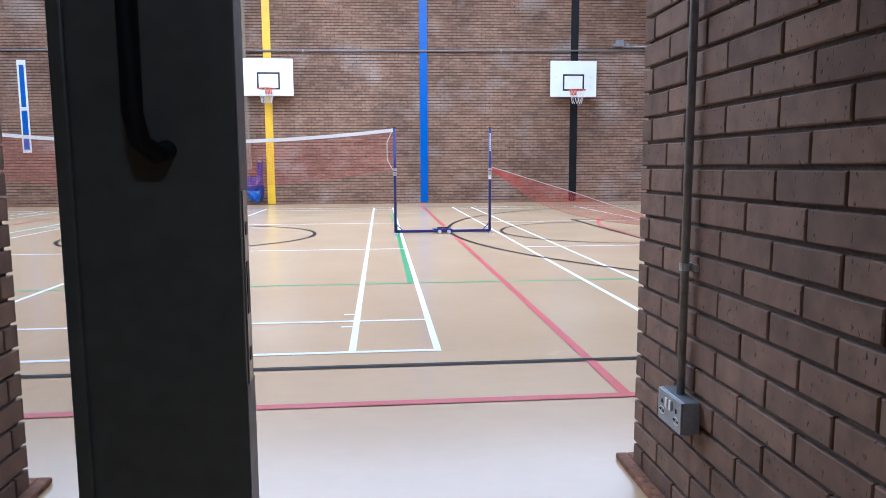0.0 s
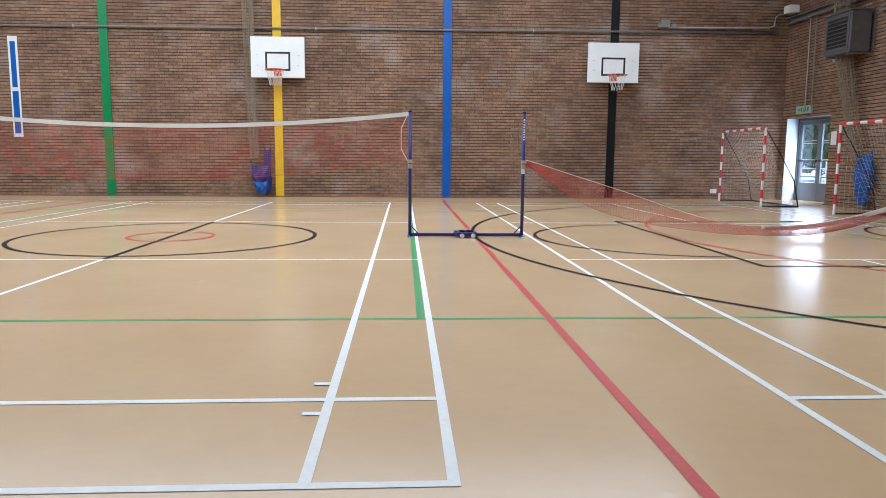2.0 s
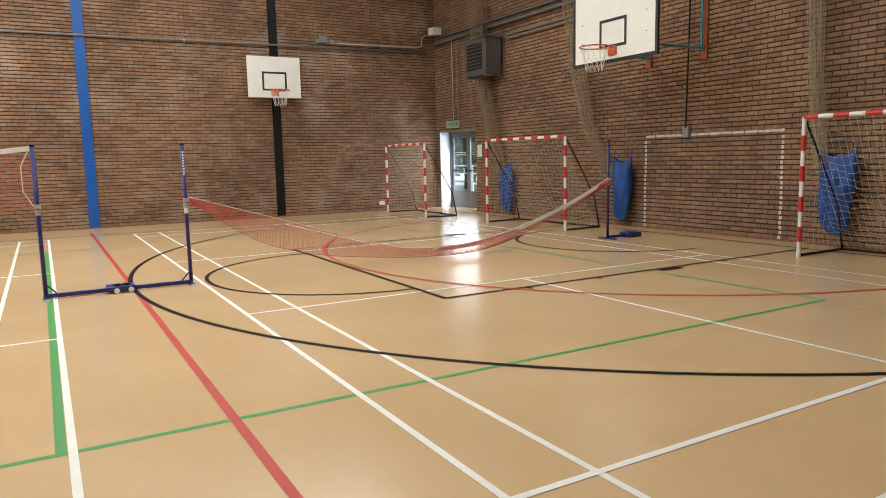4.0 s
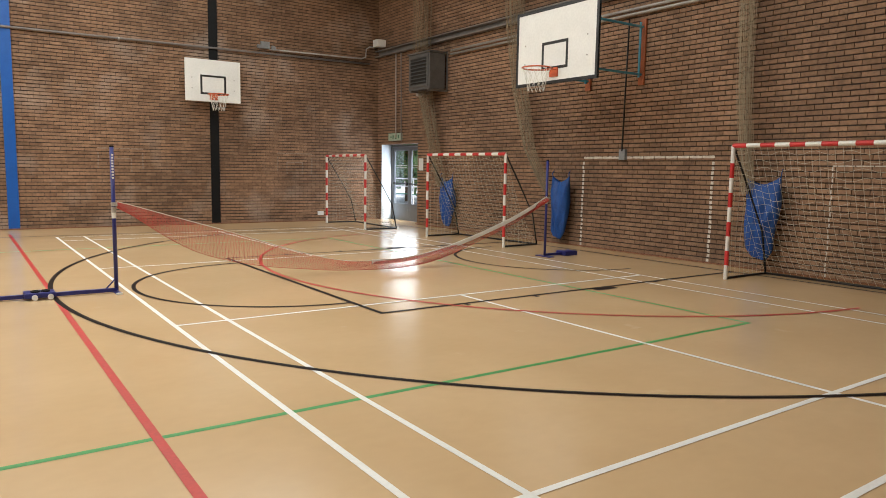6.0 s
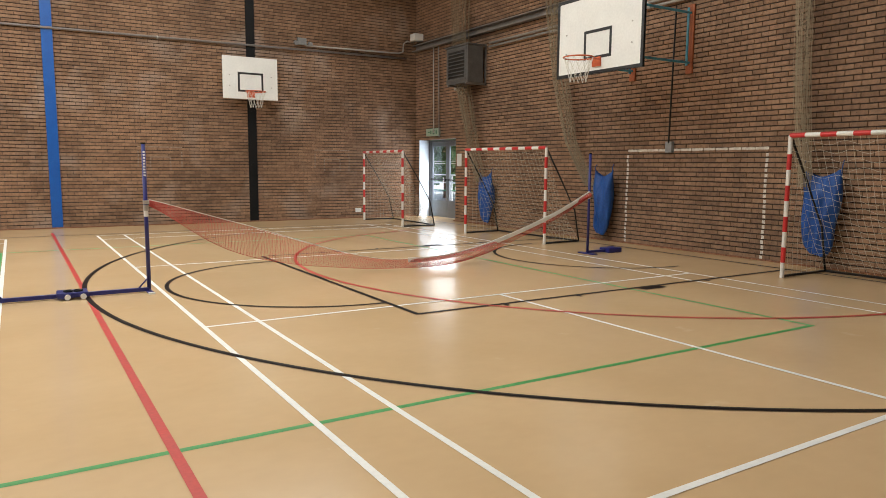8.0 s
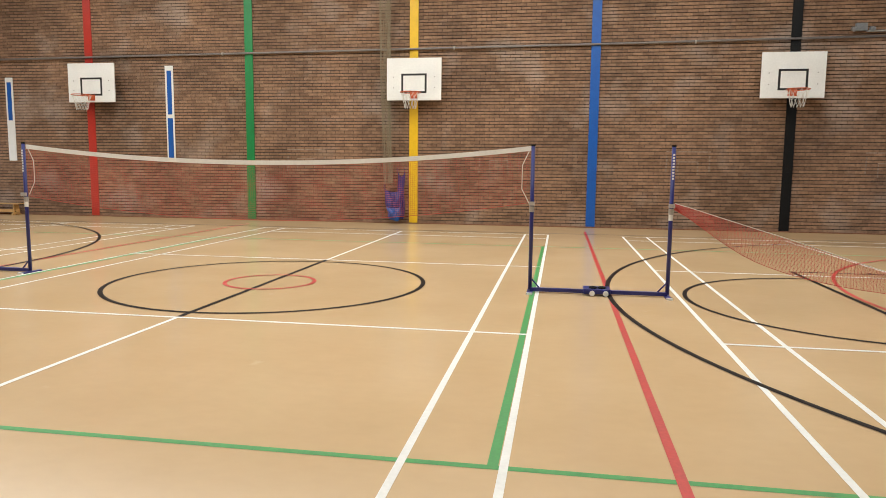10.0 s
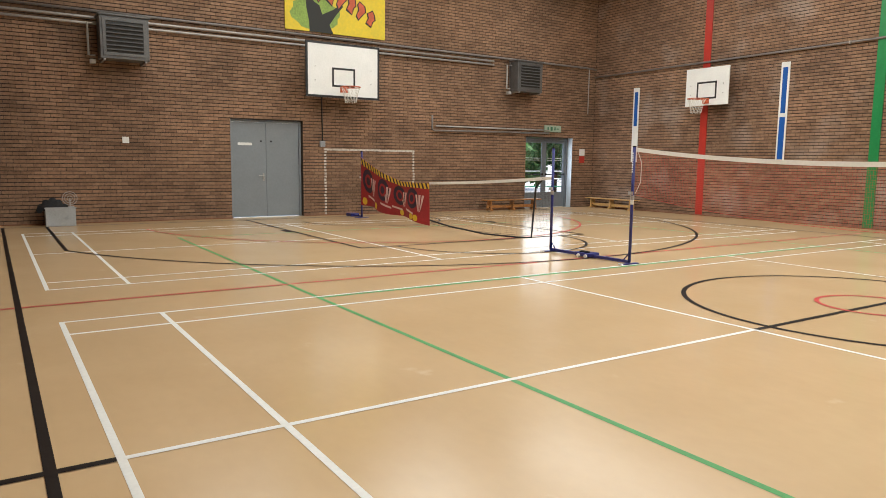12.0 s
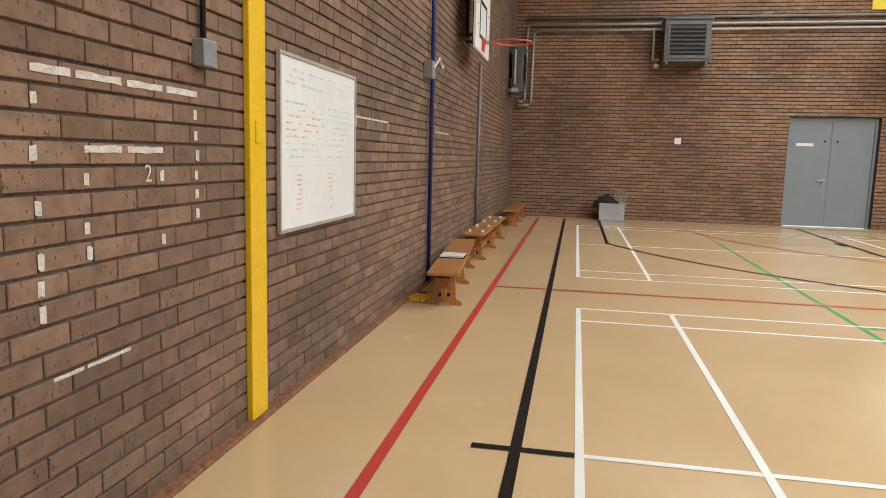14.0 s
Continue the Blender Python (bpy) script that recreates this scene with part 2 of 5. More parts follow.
CHALK = mat("faded_white_wall_paint", (0.68, 0.63, 0.56), 0.8, vary=0.25, scale=18)
STEEL_BLUE = mat("turquoise_bracket_paint", (0.08, 0.32, 0.45), 0.45, vary=0.15)
ORANGE_TIMBER = mat("orange_backing_board", (0.38, 0.11, 0.04), 0.6, vary=0.2)
BANNER_RED = mat("red_printed_cloth", (0.34, 0.02, 0.025), 0.7, vary=0.15, scale=4, bump=0.2)
BANNER_DARK = mat("purple_black_print", (0.035, 0.015, 0.035), 0.7, vary=0.2)
BANNER_YELLOW = mat("yellow_print", (0.78, 0.48, 0.03), 0.7, vary=0.1)
BANNER_PALE = mat("pale_pink_print", (0.72, 0.48, 0.44), 0.7, vary=0.1)
MURAL_YELLOW = mat("yellow_mural_paint", (0.72, 0.52, 0.02), 0.6, vary=0.25, scale=2, tint=(0.62, 0.50, 0.04))
MURAL_GREEN = mat("green_mural_paint", (0.28, 0.42, 0.08), 0.6, vary=0.25, scale=3)
MURAL_BLACK = mat("black_mural_paint", (0.018, 0.018, 0.015), 0.6)
MURAL_ORANGE = mat("orange_red_mural_paint", (0.62, 0.12, 0.045), 0.6, vary=0.2)
CRATE = mat("cloudy_plastic_crate", (0.45, 0.47, 0.48), 0.3, vary=0.12)
BLACK_CLOTH = mat("black_fabric", (0.015, 0.015, 0.017), 0.8, vary=0.2)
ASPHALT = mat("outside_paving", (0.55, 0.54, 0.51), 0.9, vary=0.2, scale=2)
LEAF = mat("hedge_leaves", (0.09, 0.20, 0.06), 0.6, vary=0.4, scale=3, tint=(0.03, 0.08, 0.02))
BARK = mat("bark", (0.12, 0.08, 0.05), 0.9, vary=0.3, bump=0.5)
RAIL_GREEN = mat("green_railing_paint", (0.03, 0.24, 0.13), 0.5)
BANANA_YELLOW = mat("yellow_plastic_disc", (0.75, 0.42, 0.02), 0.4, vary=0.15)


# ---------------------------------------------------------------- mesh tools
class Mesh:
    """Collects corners and faces of one part."""

    def __init__(self):
        self.v, self.f = [], []

    def box(self, x0, x1, y0, y1, z0, z1, m=None):
        k = len(self.v)
        for x in (x0, x1):
            for y in (y0, y1):
                for z in (z0, z1):
                    p = Vector((x, y, z))
                    self.v.append(tuple(m @ p if m else p))
        for a in ((0, 1, 3, 2), (4, 6, 7, 5), (0, 4, 5, 1), (2, 3, 7, 6), (0, 2, 6, 4), (1, 5, 7, 3)):
            self.f.append([k + i for i in a])
        return self

    def tube(self, pts, r, n=8, caps=True, closed=False, flat=1.0):
        pts = [Vector(p) for p in pts]
        k, c = len(self.v), len(pts)
        for i, p in enumerate(pts):
            if closed:
                d = pts[(i + 1) % c] - pts[i - 1]
            else:
                d = pts[min(i + 1, c - 1)] - pts[max(i - 1, 0)]
            d.normalize()
            up = Vector((0, 0, 1)) if abs(d.z) < 0.9 else Vector((0, 1, 0))
            s = d.cross(up).normalized()
            u = s.cross(d)
            rad = r[i] if isinstance(r, (list, tuple)) else r
            for j in range(n):
                a = 2 * math.pi * j / n
                self.v.append(tuple(p + s * (rad * flat * math.cos(a)) + u * (rad * math.sin(a))))
        for i in range(c if closed else c - 1):
            for j in range(n):
                a, b = k + i * n, k + ((i + 1) % c) * n
                self.f.append([a + j, a + (j + 1) % n, b + (j + 1) % n, b + j])
        if caps and not closed:
            self.f.append([k + j for j in range(n)][::-1])
            self.f.append([k + (c - 1) * n + j for j in range(n)])
        return self

    def sheet(self, fn, nu, nv, thick=0.0, normal=(0, 1, 0)):
        """A cloth or slab fn(u, v) for u, v in 0..1, given a thickness along normal."""
        w = Vector(normal) * thick
        k = len(self.v)
        for side in ((0, 1) if thick else (0,)):
            for i in range(nu + 1):
                for j in range(nv + 1):
                    self.v.append(tuple(Vector(fn(i / nu, j / nv)) + w * side))
        o = (nu + 1) * (nv + 1)
        at = lambda i, j: k + i * (nv + 1) + j
        for i in range(nu):
            for j in range(nv):
                q = [at(i, j), at(i + 1, j), at(i + 1, j + 1), at(i, j + 1)]
                self.f.append(q)
                if thick:
                    self.f.append([o + a for a in q[::-1]])
        if thick:
            rim = [at(i, 0) for i in range(nu)] + [at(nu, j) for j in range(nv)] + [at(i, nv) for i in range(nu, 0, -1)] + [at(0, j) for j in range(nv, 0, -1)]
            for a, b in zip(rim, rim[1:] + rim[:1]):
                self.f.append([a, a + o, b + o, b])
        return self

    def prism(self, outline, axis, lo, hi):
        """A flat outline of (a, b) pushed from lo to hi along axis x, y or z."""
        put = {"x": lambda a, b, c: (c, a, b), "y": lambda a, b, c: (a, c, b), "z": lambda a, b, c: (a, b, c)}[axis]
        k, n = len(self.v), len(outline)
        for c in (lo, hi):
            self.v += [put(a, b, c) for a, b in outline]
        self.f += [[k + i for i in range(n)], [k + n + i for i in range(n)][::-1]]
        self.f += [[k + i, k + (i + 1) % n, k + n + (i + 1) % n, k + n + i] for i in range(n)]
        return self

    def data(self, name, material, smooth=False):
        me = bpy.data.meshes.new(name)
        me.from_pydata(self.v, [], self.f)
        me.materials.append(material)
        if smooth:
            me.polygons.foreach_set("use_smooth", [True] * len(me.polygons))
        me.update()
        bm = bmesh.new()
        bm.from_mesh(me)
        bmesh.ops.recalc_face_normals(bm, faces=bm.faces)
        bm.to_mesh(me)
        bm.free()
        return me


def bevelled(ob, width):
    if width:
        b = ob.modifiers.new("bevel", "BEVEL")
        b.width, b.segments, b.limit_method = width, 2, "ANGLE"
    return ob


def part(name, mesh, material, parent, label="", bevel=0.0, smooth=False, kind=""):
    ob = new(name, mesh.data(name, material, smooth))
    ob.parent = parent
    bevelled(ob, bevel)
    return tagged(ob, label=label, kind=kind)


def thing(name, at, label, category, group=""):
    ob = new(name)
    ob.location = at
    ob.empty_display_size = 0.1
    return tagged(ob, label, category, group)


def solid(name, mesh, material, label, category, group="", kind="", bevel=0.0, smooth=False):
    ob = new(name, mesh.data(name, material, smooth))
    bevelled(ob, bevel)
    return tagged(ob, label, category, group, kind)


def arc(cx, cy, r, a0, a1, n):
    return [(cx + r * math.cos(radians(a0 + (a1 - a0) * i / n)), cy + r * math.sin(radians(a0 + (a1 - a0) * i / n))) for i in range(n + 1)]


# ---------------------------------------------------------------- the hall's shell
WEST, EAST, SOUTH, NORTH = -15.65, 9.5, -1.5, 15.5
P0, P1, PEND = -1.40, 0.505, -5.6          # the entrance passage
T = 0.34

floor = solid("floor", Mesh().box(WEST - T, EAST + T + 0.1, SOUTH - T, NORTH + T, -0.12, 0.0).box(P0 - T, P1 + T, PEND - 0.3, SOUTH - T, -0.12, 0.0), FLOOR, "tan sports hall floor with coloured court lines", "floor", kind="structure")

ceil = Mesh()
edges = [PEND - 0.3] + [e for yy in FILL_ROWS for e in (yy - 1.3, yy + 1.3)] + [NORTH + T]
for a, b in zip(edges[::2], edges[1::2]):
    ceil.box(WEST - T, EAST + T, a, b, ROOF_Z + 0.05, ROOF_Z + 0.25)
for yy in FILL_ROWS:
    ceil.box(WEST - T, -14.6, yy - 1.3, yy + 1.3, ROOF_Z + 0.05, ROOF_Z + 0.25)
    ceil.box(6.6, EAST + T, yy - 1.3, yy + 1.3, ROOF_Z + 0.05, ROOF_Z + 0.25)
# unseen opaque sheets, added to keep the sun out of the ceiling's gaps
for yy in FILL_ROWS:
    solid("window_roof", Mesh().box(-14.7, 6.7, yy - 1.35, yy + 1.35, ROOF_Z + 0.255, ROOF_Z + 0.28), SUN_BLOCK, "unseen opaque sheet added over the ceiling's gap to stop the sun", "rooflight", kind="structure")
solid("ceiling", ceil, PLASTER, "pale painted ceiling, unseen, with long gaps above the added lamps", "ceiling", kind="structure")

H_WALL = ROOF_Z + 0.05
GAP = 0.013                               # how far the joints are raked back


def wall(name, axis, face, inward, a0, a1, openings, z1=H_WALL, thick=T, material=None, label="brown brick wall with deeply raked joints"):
    """A slab of mortar with openings (b0, b1, top) cut right through it; its bricks are laid on it later."""
    m = Mesh()
    lo, hi = sorted((face - inward * GAP, face - inward * thick))

    def slab(u0, u1, w0, w1):
        if axis == "x":
            m.box(lo, hi, u0, u1, w0, w1)
        else:
            m.box(u0, u1, lo, hi, w0, w1)

    u = a0
    for b0, b1, top in sorted(openings):
        slab(u, b0, 0, z1)
        slab(b0, b1, top, z1)
        u = b1
    slab(u, a1, 0, z1)
    return solid(name, m, material or MORTAR, label, "wall", kind="structure")


W_DOOR, W_EXIT, E_EXIT, S_DOOR = (4.19, 5.91, 2.25), (12.78, 14.62, 2.1), (13.47, 15.28, 2.04), (P0, P1, 2.08)
wall_north = wall("wall_north", "y", NORTH, -1, WEST - T, EAST + T, [])
wall_south = wall("wall_south", "y", SOUTH, 1, WEST - T, EAST + T, [(P0 - GAP, P1 + GAP, 2.08)], material=MORTAR_PALE)
wall_west = wall("wall_west", "x", WEST, 1, SOUTH + GAP, NORTH + GAP, [W_DOOR, W_EXIT])
wall_east = wall("wall_east", "x", EAST, -1, SOUTH + GAP, NORTH + GAP, [E_EXIT])
wall_passage_east = wall("wall_passage_east", "x", P1, -1, PEND, SOUTH - T, [], 2.6, material=MORTAR_PALE, label="brown brick passage wall with a conduit")
wall_passage_west = wall("wall_passage_west", "x", P0, 1, PEND, SOUTH - T, [], 2.6, material=MORTAR_PALE, label="brown brick passage wall in shade")
wall_passage_south = solid("wall_passage_south", Mesh().box(P0 - T, P1 + T, PEND - 0.3, PEND, 0, 2.6), MORTAR, "dark wall closing the passage", "wall", kind="structure")
solid("ceiling_passage", Mesh().box(P0 - T, P1 + T, PEND - 0.3, SOUTH - T, 2.6, 2.75), PLASTER, "plain passage ceiling", "ceiling", kind="structure")

# worn timber edge along the foot of the walls
for k, (x0, x1, y0, y1) in enumerate(((WEST, EAST, NORTH - 0.07, NORTH), (WEST, P0, SOUTH, SOUTH + 0.06), (P1, EAST, SOUTH, SOUTH + 0.06),
                                      (WEST, WEST + 0.05, SOUTH, W_DOOR[0]), (WEST, WEST + 0.05, W_DOOR[1], W_EXIT[0]), (EAST - 0.05, EAST, SOUTH, E_EXIT[0]),
                                      (P1 - 0.04, P1, PEND, SOUTH + 0.06), (P0, P0 + 0.04, PEND, SOUTH + 0.06))):
    solid("baseboard_%d" % (k + 1), Mesh().box(x0, x1, y0, y1, 0.0, 0.022), SKIRT, "worn reddish timber strip at the wall's foot", "baseboard", kind="structure", bevel=0.006)

# ---------------------------------------------------------------- court lines, a thin coat of paint on the floor
layer = [0.0012]


def stripe(points, width, material, name, closed=False):
    layer[0] += 0.00005
    z = layer[0]
    m = Mesh()
    pts = [Vector((x, y)) for x, y in points]
    c, L, R = len(pts), [], []
    for i, p in enumerate(pts):
        d = (pts[(i + 1) % c] - pts[i - 1]) if closed else (pts[min(i + 1, c - 1)] - pts[max(i - 1, 0)])
        n = Vector((-d.y, d.x)).normalized() * width / 2
        L.append(p + n)
        R.append(p - n)
    for i in range(c):
        m.v += [(L[i].x, L[i].y, z), (R[i].x, R[i].y, z)]
    for i in range(c if closed else c - 1):
        j = (i + 1) % c
        m.f.append([2 * i, 2 * i + 1, 2 * j + 1, 2 * j])
    part(name, m, material, floor)


def badminton(x0, near=0.0):
    x1, w = x0 + 6.1, 0.04
    h = w / 2
    for x in (x0 + h, x0 + 0.46 + h, x1 - 0.46 - h, x1 - h):
        stripe([(x, 0), (x, 13.4)], w, WHITE_LINE, "white_line")
    for y in (h + near, 0.76 + h + near, 4.74, 8.66, 12.64 - h, 13.4 - h):
        stripe([(x0, y), (x1, y)], w, WHITE_LINE, "white_line")
    xc = x0 + 3.05
    for y in ((0.04, 4.72), (8.68, 13.36)):
        stripe([(xc, y[0]), (xc, y[1])], w, WHITE_LINE, "white_line")


XC, YC = -3.05, 6.7
for y in (2.22, 11.2):
    stripe([(XC - 9, y), (XC + 9, y)], 0.045, GREEN_LINE, "green_line")
for x in (XC - 9, XC + 9):
    stripe([(x, 2.2), (x, 11.22)], 0.045, GREEN_LINE, "green_line")
for x in (-0.07, -6.03):
    stripe([(x, 2.2), (x, 11.22)], 0.05, GREEN_LINE, "green_line")
for x0, near in ((-13.8, 0), (-6.1, 0), (1.42, -0.045)):
    badminton(x0, near)
for y in (0.62, 0.98):
    stripe([(-0.57, y), (-0.5, y)], 0.035, WHITE_LINE, "white_tick")
stripe([(WEST + 0.6, -0.81), (0.775, -0.81)], 0.055, RED_LINE, "red_line")
for x in (0.735, -6.88):
    stripe([(x, -0.81), (x, 14.3)], 0.05, RED_LINE, "red_line")
for y in (-0.255, 13.7):
    stripe([(-15.05, y), (8.95, y)], 0.05, BLACK_LINE, "black_line")
for x in (-15.05, 8.95):
    stripe([(x, -0.275), (x, 13.72)], 0.05, BLACK_LINE, "black_line")
stripe([(XC, -0.45), (XC, 0.0)], 0.05, BLACK_LINE, "black_line")
stripe([(XC, 4.76), (XC, 8.64)], 0.05, BLACK_LINE, "black_line")
stripe(arc(XC, YC, 1.75, 0, 360, 72)[:-1], 0.05, BLACK_LINE, "black_circle", True)
stripe(arc(XC, YC, 0.5, 0, 360, 40)[:-1], 0.045, RED_LINE, "red_circle", True)
for s in (1, -1):
    X = lambda x: x if s > 0 else 2 * XC - x
    flip = lambda pts: [(X(x), y) for x, y in pts]
    stripe(flip([(8.95, 4.31), (3.23, 4.31)]), 0.05, BLACK_LINE, "black_line")
    stripe(flip([(8.95, 8.98), (3.23, 8.98)]), 0.05, BLACK_LINE, "black_line")
    stripe(flip([(3.23, 4.285), (3.23, 9.005)]), 0.05, BLACK_LINE, "black_line")
    stripe(flip(arc(3.23, 6.65, 1.72, 90, 270, 40)), 0.045, BLACK_LINE, "black_arc")
    stripe(flip(arc(7.9, 6.85, 1.6, 90, 270, 32)), 0.045, BLACK_LINE, "black_arc")
    stripe(flip([(8.95, 0.46), (4.86, 0.46)] + arc(7.55, 6.75, 6.82, 247, 113, 70) + [(4.86, 12.97), (8.95, 12.97)]), 0.05, BLACK_LINE, "black_arc")
    stripe(flip(arc(8.2, 6.9, 4.9, 96, 264, 60)), 0.045, RED_LINE, "red_arc")
    for x in (4.2, 5.15, 7.2):
        for y, d in ((4.31, -1), (8.98, 1)):
            stripe(flip([(x, y), (x, y + 0.1 * d)]), 0.05, BLACK_LINE, "black_tick")
    for y in (4.23, 9.06):
        stripe(flip([(6.05, y), (6.4, y)]), 0.13, BLACK_LINE, "black_block")

# ---------------------------------------------------------------- painted columns on the walls
def column(x, y, out, wide, z1, material, colour):
    ob = thing("wall_column", (x, y, 0), "%s painted steel column set in the brick wall" % colour, "column", "painted columns")
    part("column_face", Mesh().box(-wide / 2, wide / 2, 0, 0.03 * out, 0.0, z1), material, ob, bevel=0.004)
    for z in (1.3, 2.6, 4.0):
        part("fixing_plate", Mesh().box(-wide / 2 + 0.05, wide / 2 - 0.05, 0.03 * out, 0.036 * out, z, z + 0.1), material, ob, bevel=0.002)
    return ob


for x, material, colour in ((-11.64, RED_PAINT, "red"), (-7.34, GREEN_PAINT, "green"), (-3.25, YELLOW_PAINT, "yellow"), (0.89, BLUE_PAINT, "blue"), (5.05, BLACK_PAINT, "black")):
    column(x, NORTH, -1, 0.205, H_WALL, material, colour)
column(-3.10, SOUTH, 1, 0.16, H_WALL, YELLOW_PAINT, "yellow")


# ---------------------------------------------------------------- basketball goals
def hoop(parent, at, d, r=0.225, net=0.36, netted=True):
    """The ring with its plate and frayed net; d: the way out of the board."""
    d = Vector(d)
    s = Vector((-d.y, d.x, 0))
    c = Vector(at) + d * (0.15 + r)
    ring = part("hoop", Mesh().tube([c + d * (r * math.cos(a)) + s * (r * math.sin(a)) for a in np.linspace(0, 2 * math.pi, 33)[:-1]], 0.011, 8, closed=True), HOOP, parent, "orange steel ring", smooth=True)
    m = Mesh().tube([Vector(at) + s * 0.06, c - d * r * 0.9 + s * 0.09], 0.009, 6).tube([Vector(at) - s * 0.06, c - d * r * 0.9 - s * 0.09], 0.009, 6)
    p = Vector(at)
    m.box(-0.01, 0.02, -0.09, 0.09, -0.1, 0.04, Matrix.Translation(p) @ Matrix(((d.x, s.x, 0), (d.y, s.y, 0), (0, 0, 1))).to_4x4())
    part("hoop_plate", m, HOOP, ring)
    if not netted:
        return
    n = Mesh()
    k = 12
    for i in range(k):
        for turn in (1, -1):
            pts = []
            for j in range(6):
                w = j / 5
                a = 2 * math.pi * (i + turn * w * 1.5) / k
                rr = r * (1 - 0.45 * w ** 0.7)
                pts.append(c + d * (rr * math.cos(a)) + s * (rr * math.sin(a)) + Vector((0, 0, -net * w)))
            n.tube(pts, 0.0035, 4)
    part("hoop_net", n, STRING, ring, "frayed white cord net")


def backboard(at, d, wide, high, low, border, ring_z, label, bracket, netted=True):
    """at: middle of the board's face at the wall side; d: out of the wall. bracket: distance to the wall."""
    ob = thing("basketball_backboard", (at[0], at[1], low), label, "basketball hoop", "basketball goals")
    d = Vector(d)
    s = Vector((-d.y, d.x, 0))
    M = Matrix(((d.x, s.x, 0, 0), (d.y, s.y, 0, 0), (0, 0, 1, 0), (0, 0, 0, 1)))
    board = part("board", Mesh().box(-0.03, 0, -wide / 2, wide / 2, 0, high, M), BOARD_WHITE, ob, "white board", bevel=0.004)
    if border:
        m = Mesh()
        for a in ((-wide / 2, wide / 2, 0, 0.05), (-wide / 2, wide / 2, high - 0.05, high), (-wide / 2, -wide / 2 + 0.05, 0.05, high - 0.05), (wide / 2 - 0.05, wide / 2, 0.05, high - 0.05)):
            m.box(-0.034, 0.004, a[0], a[1], a[2], a[3], M)
        part("border", m, BOARD_LINE, board, "black edge tape")
    m = Mesh()
    z0, zw, zh, t = ring_z + 0.02 - low, 0.295, 0.44, 0.045
    for a in ((-zw, zw, z0, z0 + t), (-zw, zw, z0 + zh - t, z0 + zh), (-zw, -zw + t, z0 + t, z0 + zh - t), (zw - t, zw, z0 + t, z0 + zh - t)):
        m.box(0, 0.004, a[0], a[1], a[2], a[3], M)
    part("target_square", m, BOARD_LINE, board, "black painted rectangle")
    steel = STEEL_BLUE if bracket > 0.5 else BLACK_STEEL
    spread = (-0.80, 0.40) if bracket > 1 else (-wide * 0.21, wide * 0.21)
    for y in spread:
        arm = part("bracket", Mesh().tube([M @ Vector((-0.05, y, 0.05)), M @ Vector((-0.05, y, high - 0.05))], 0.02, 6), steel, ob, "steel wall bracket")
        for z in (high * 0.2, high * 0.84):
            part("arm", Mesh().tube([M @ Vector((-0.03, y, z)), M @ Vector((-bracket, y, z))], 0.02, 6), steel, arm)
        part("upright", Mesh().tube([M @ Vector((0.09 - bracket, y, high * 0.16)), M @ Vector((0.09 - bracket, y, high * 0.9))], 0.02, 6), steel, arm)
    for y in (spread if bracket > 0.3 else ()):
        part("wall_plate", Mesh().box(-bracket, -bracket + 0.03, y - 0.06, y + 0.06, high * 0.06, high * 0.95, M), ORANGE_TIMBER if bracket > 0.5 else BLACK_STEEL, ob)
    hoop(ob, (0, 0, ring_z - low), d, netted=netted)
    for y in (-wide * 0.38, wide * 0.38):
        for z in (high * 0.3, high * 0.55):
            part("bolt", Mesh().tube([M @ Vector((0, y, z)), M @ Vector((0.008, y, z))], 0.012, 8), GALV, board)
    return ob


for x in (-11.36, -3.18, 4.94):
    backboard((x, NORTH - 0.35, 0), (0, -1, 0), 1.27, 0.95, 2.86, False, 3.0, "white practice backboard with orange hoop on the brick wall", 0.32)
backboard((WEST + 0.6, 6.7, 0), (1, 0, 0), 1.88, 1.25, 2.79, True, 3.02, "large white match backboard with black edge and frayed net", 0.59)
backboard((7.85, 6.92, 0), (-1, 0, 0), 1.84, 1.21, 2.775, True, 2.98, "large white match backboard on a turquoise wall bracket", 1.64)
backboard((-8.75, SOUTH + 0.25, 0), (0, 1, 0), 1.2, 0.95, 2.5, False, 2.64, "white practice backboard on the brick wall above the benches", 0.24, False)


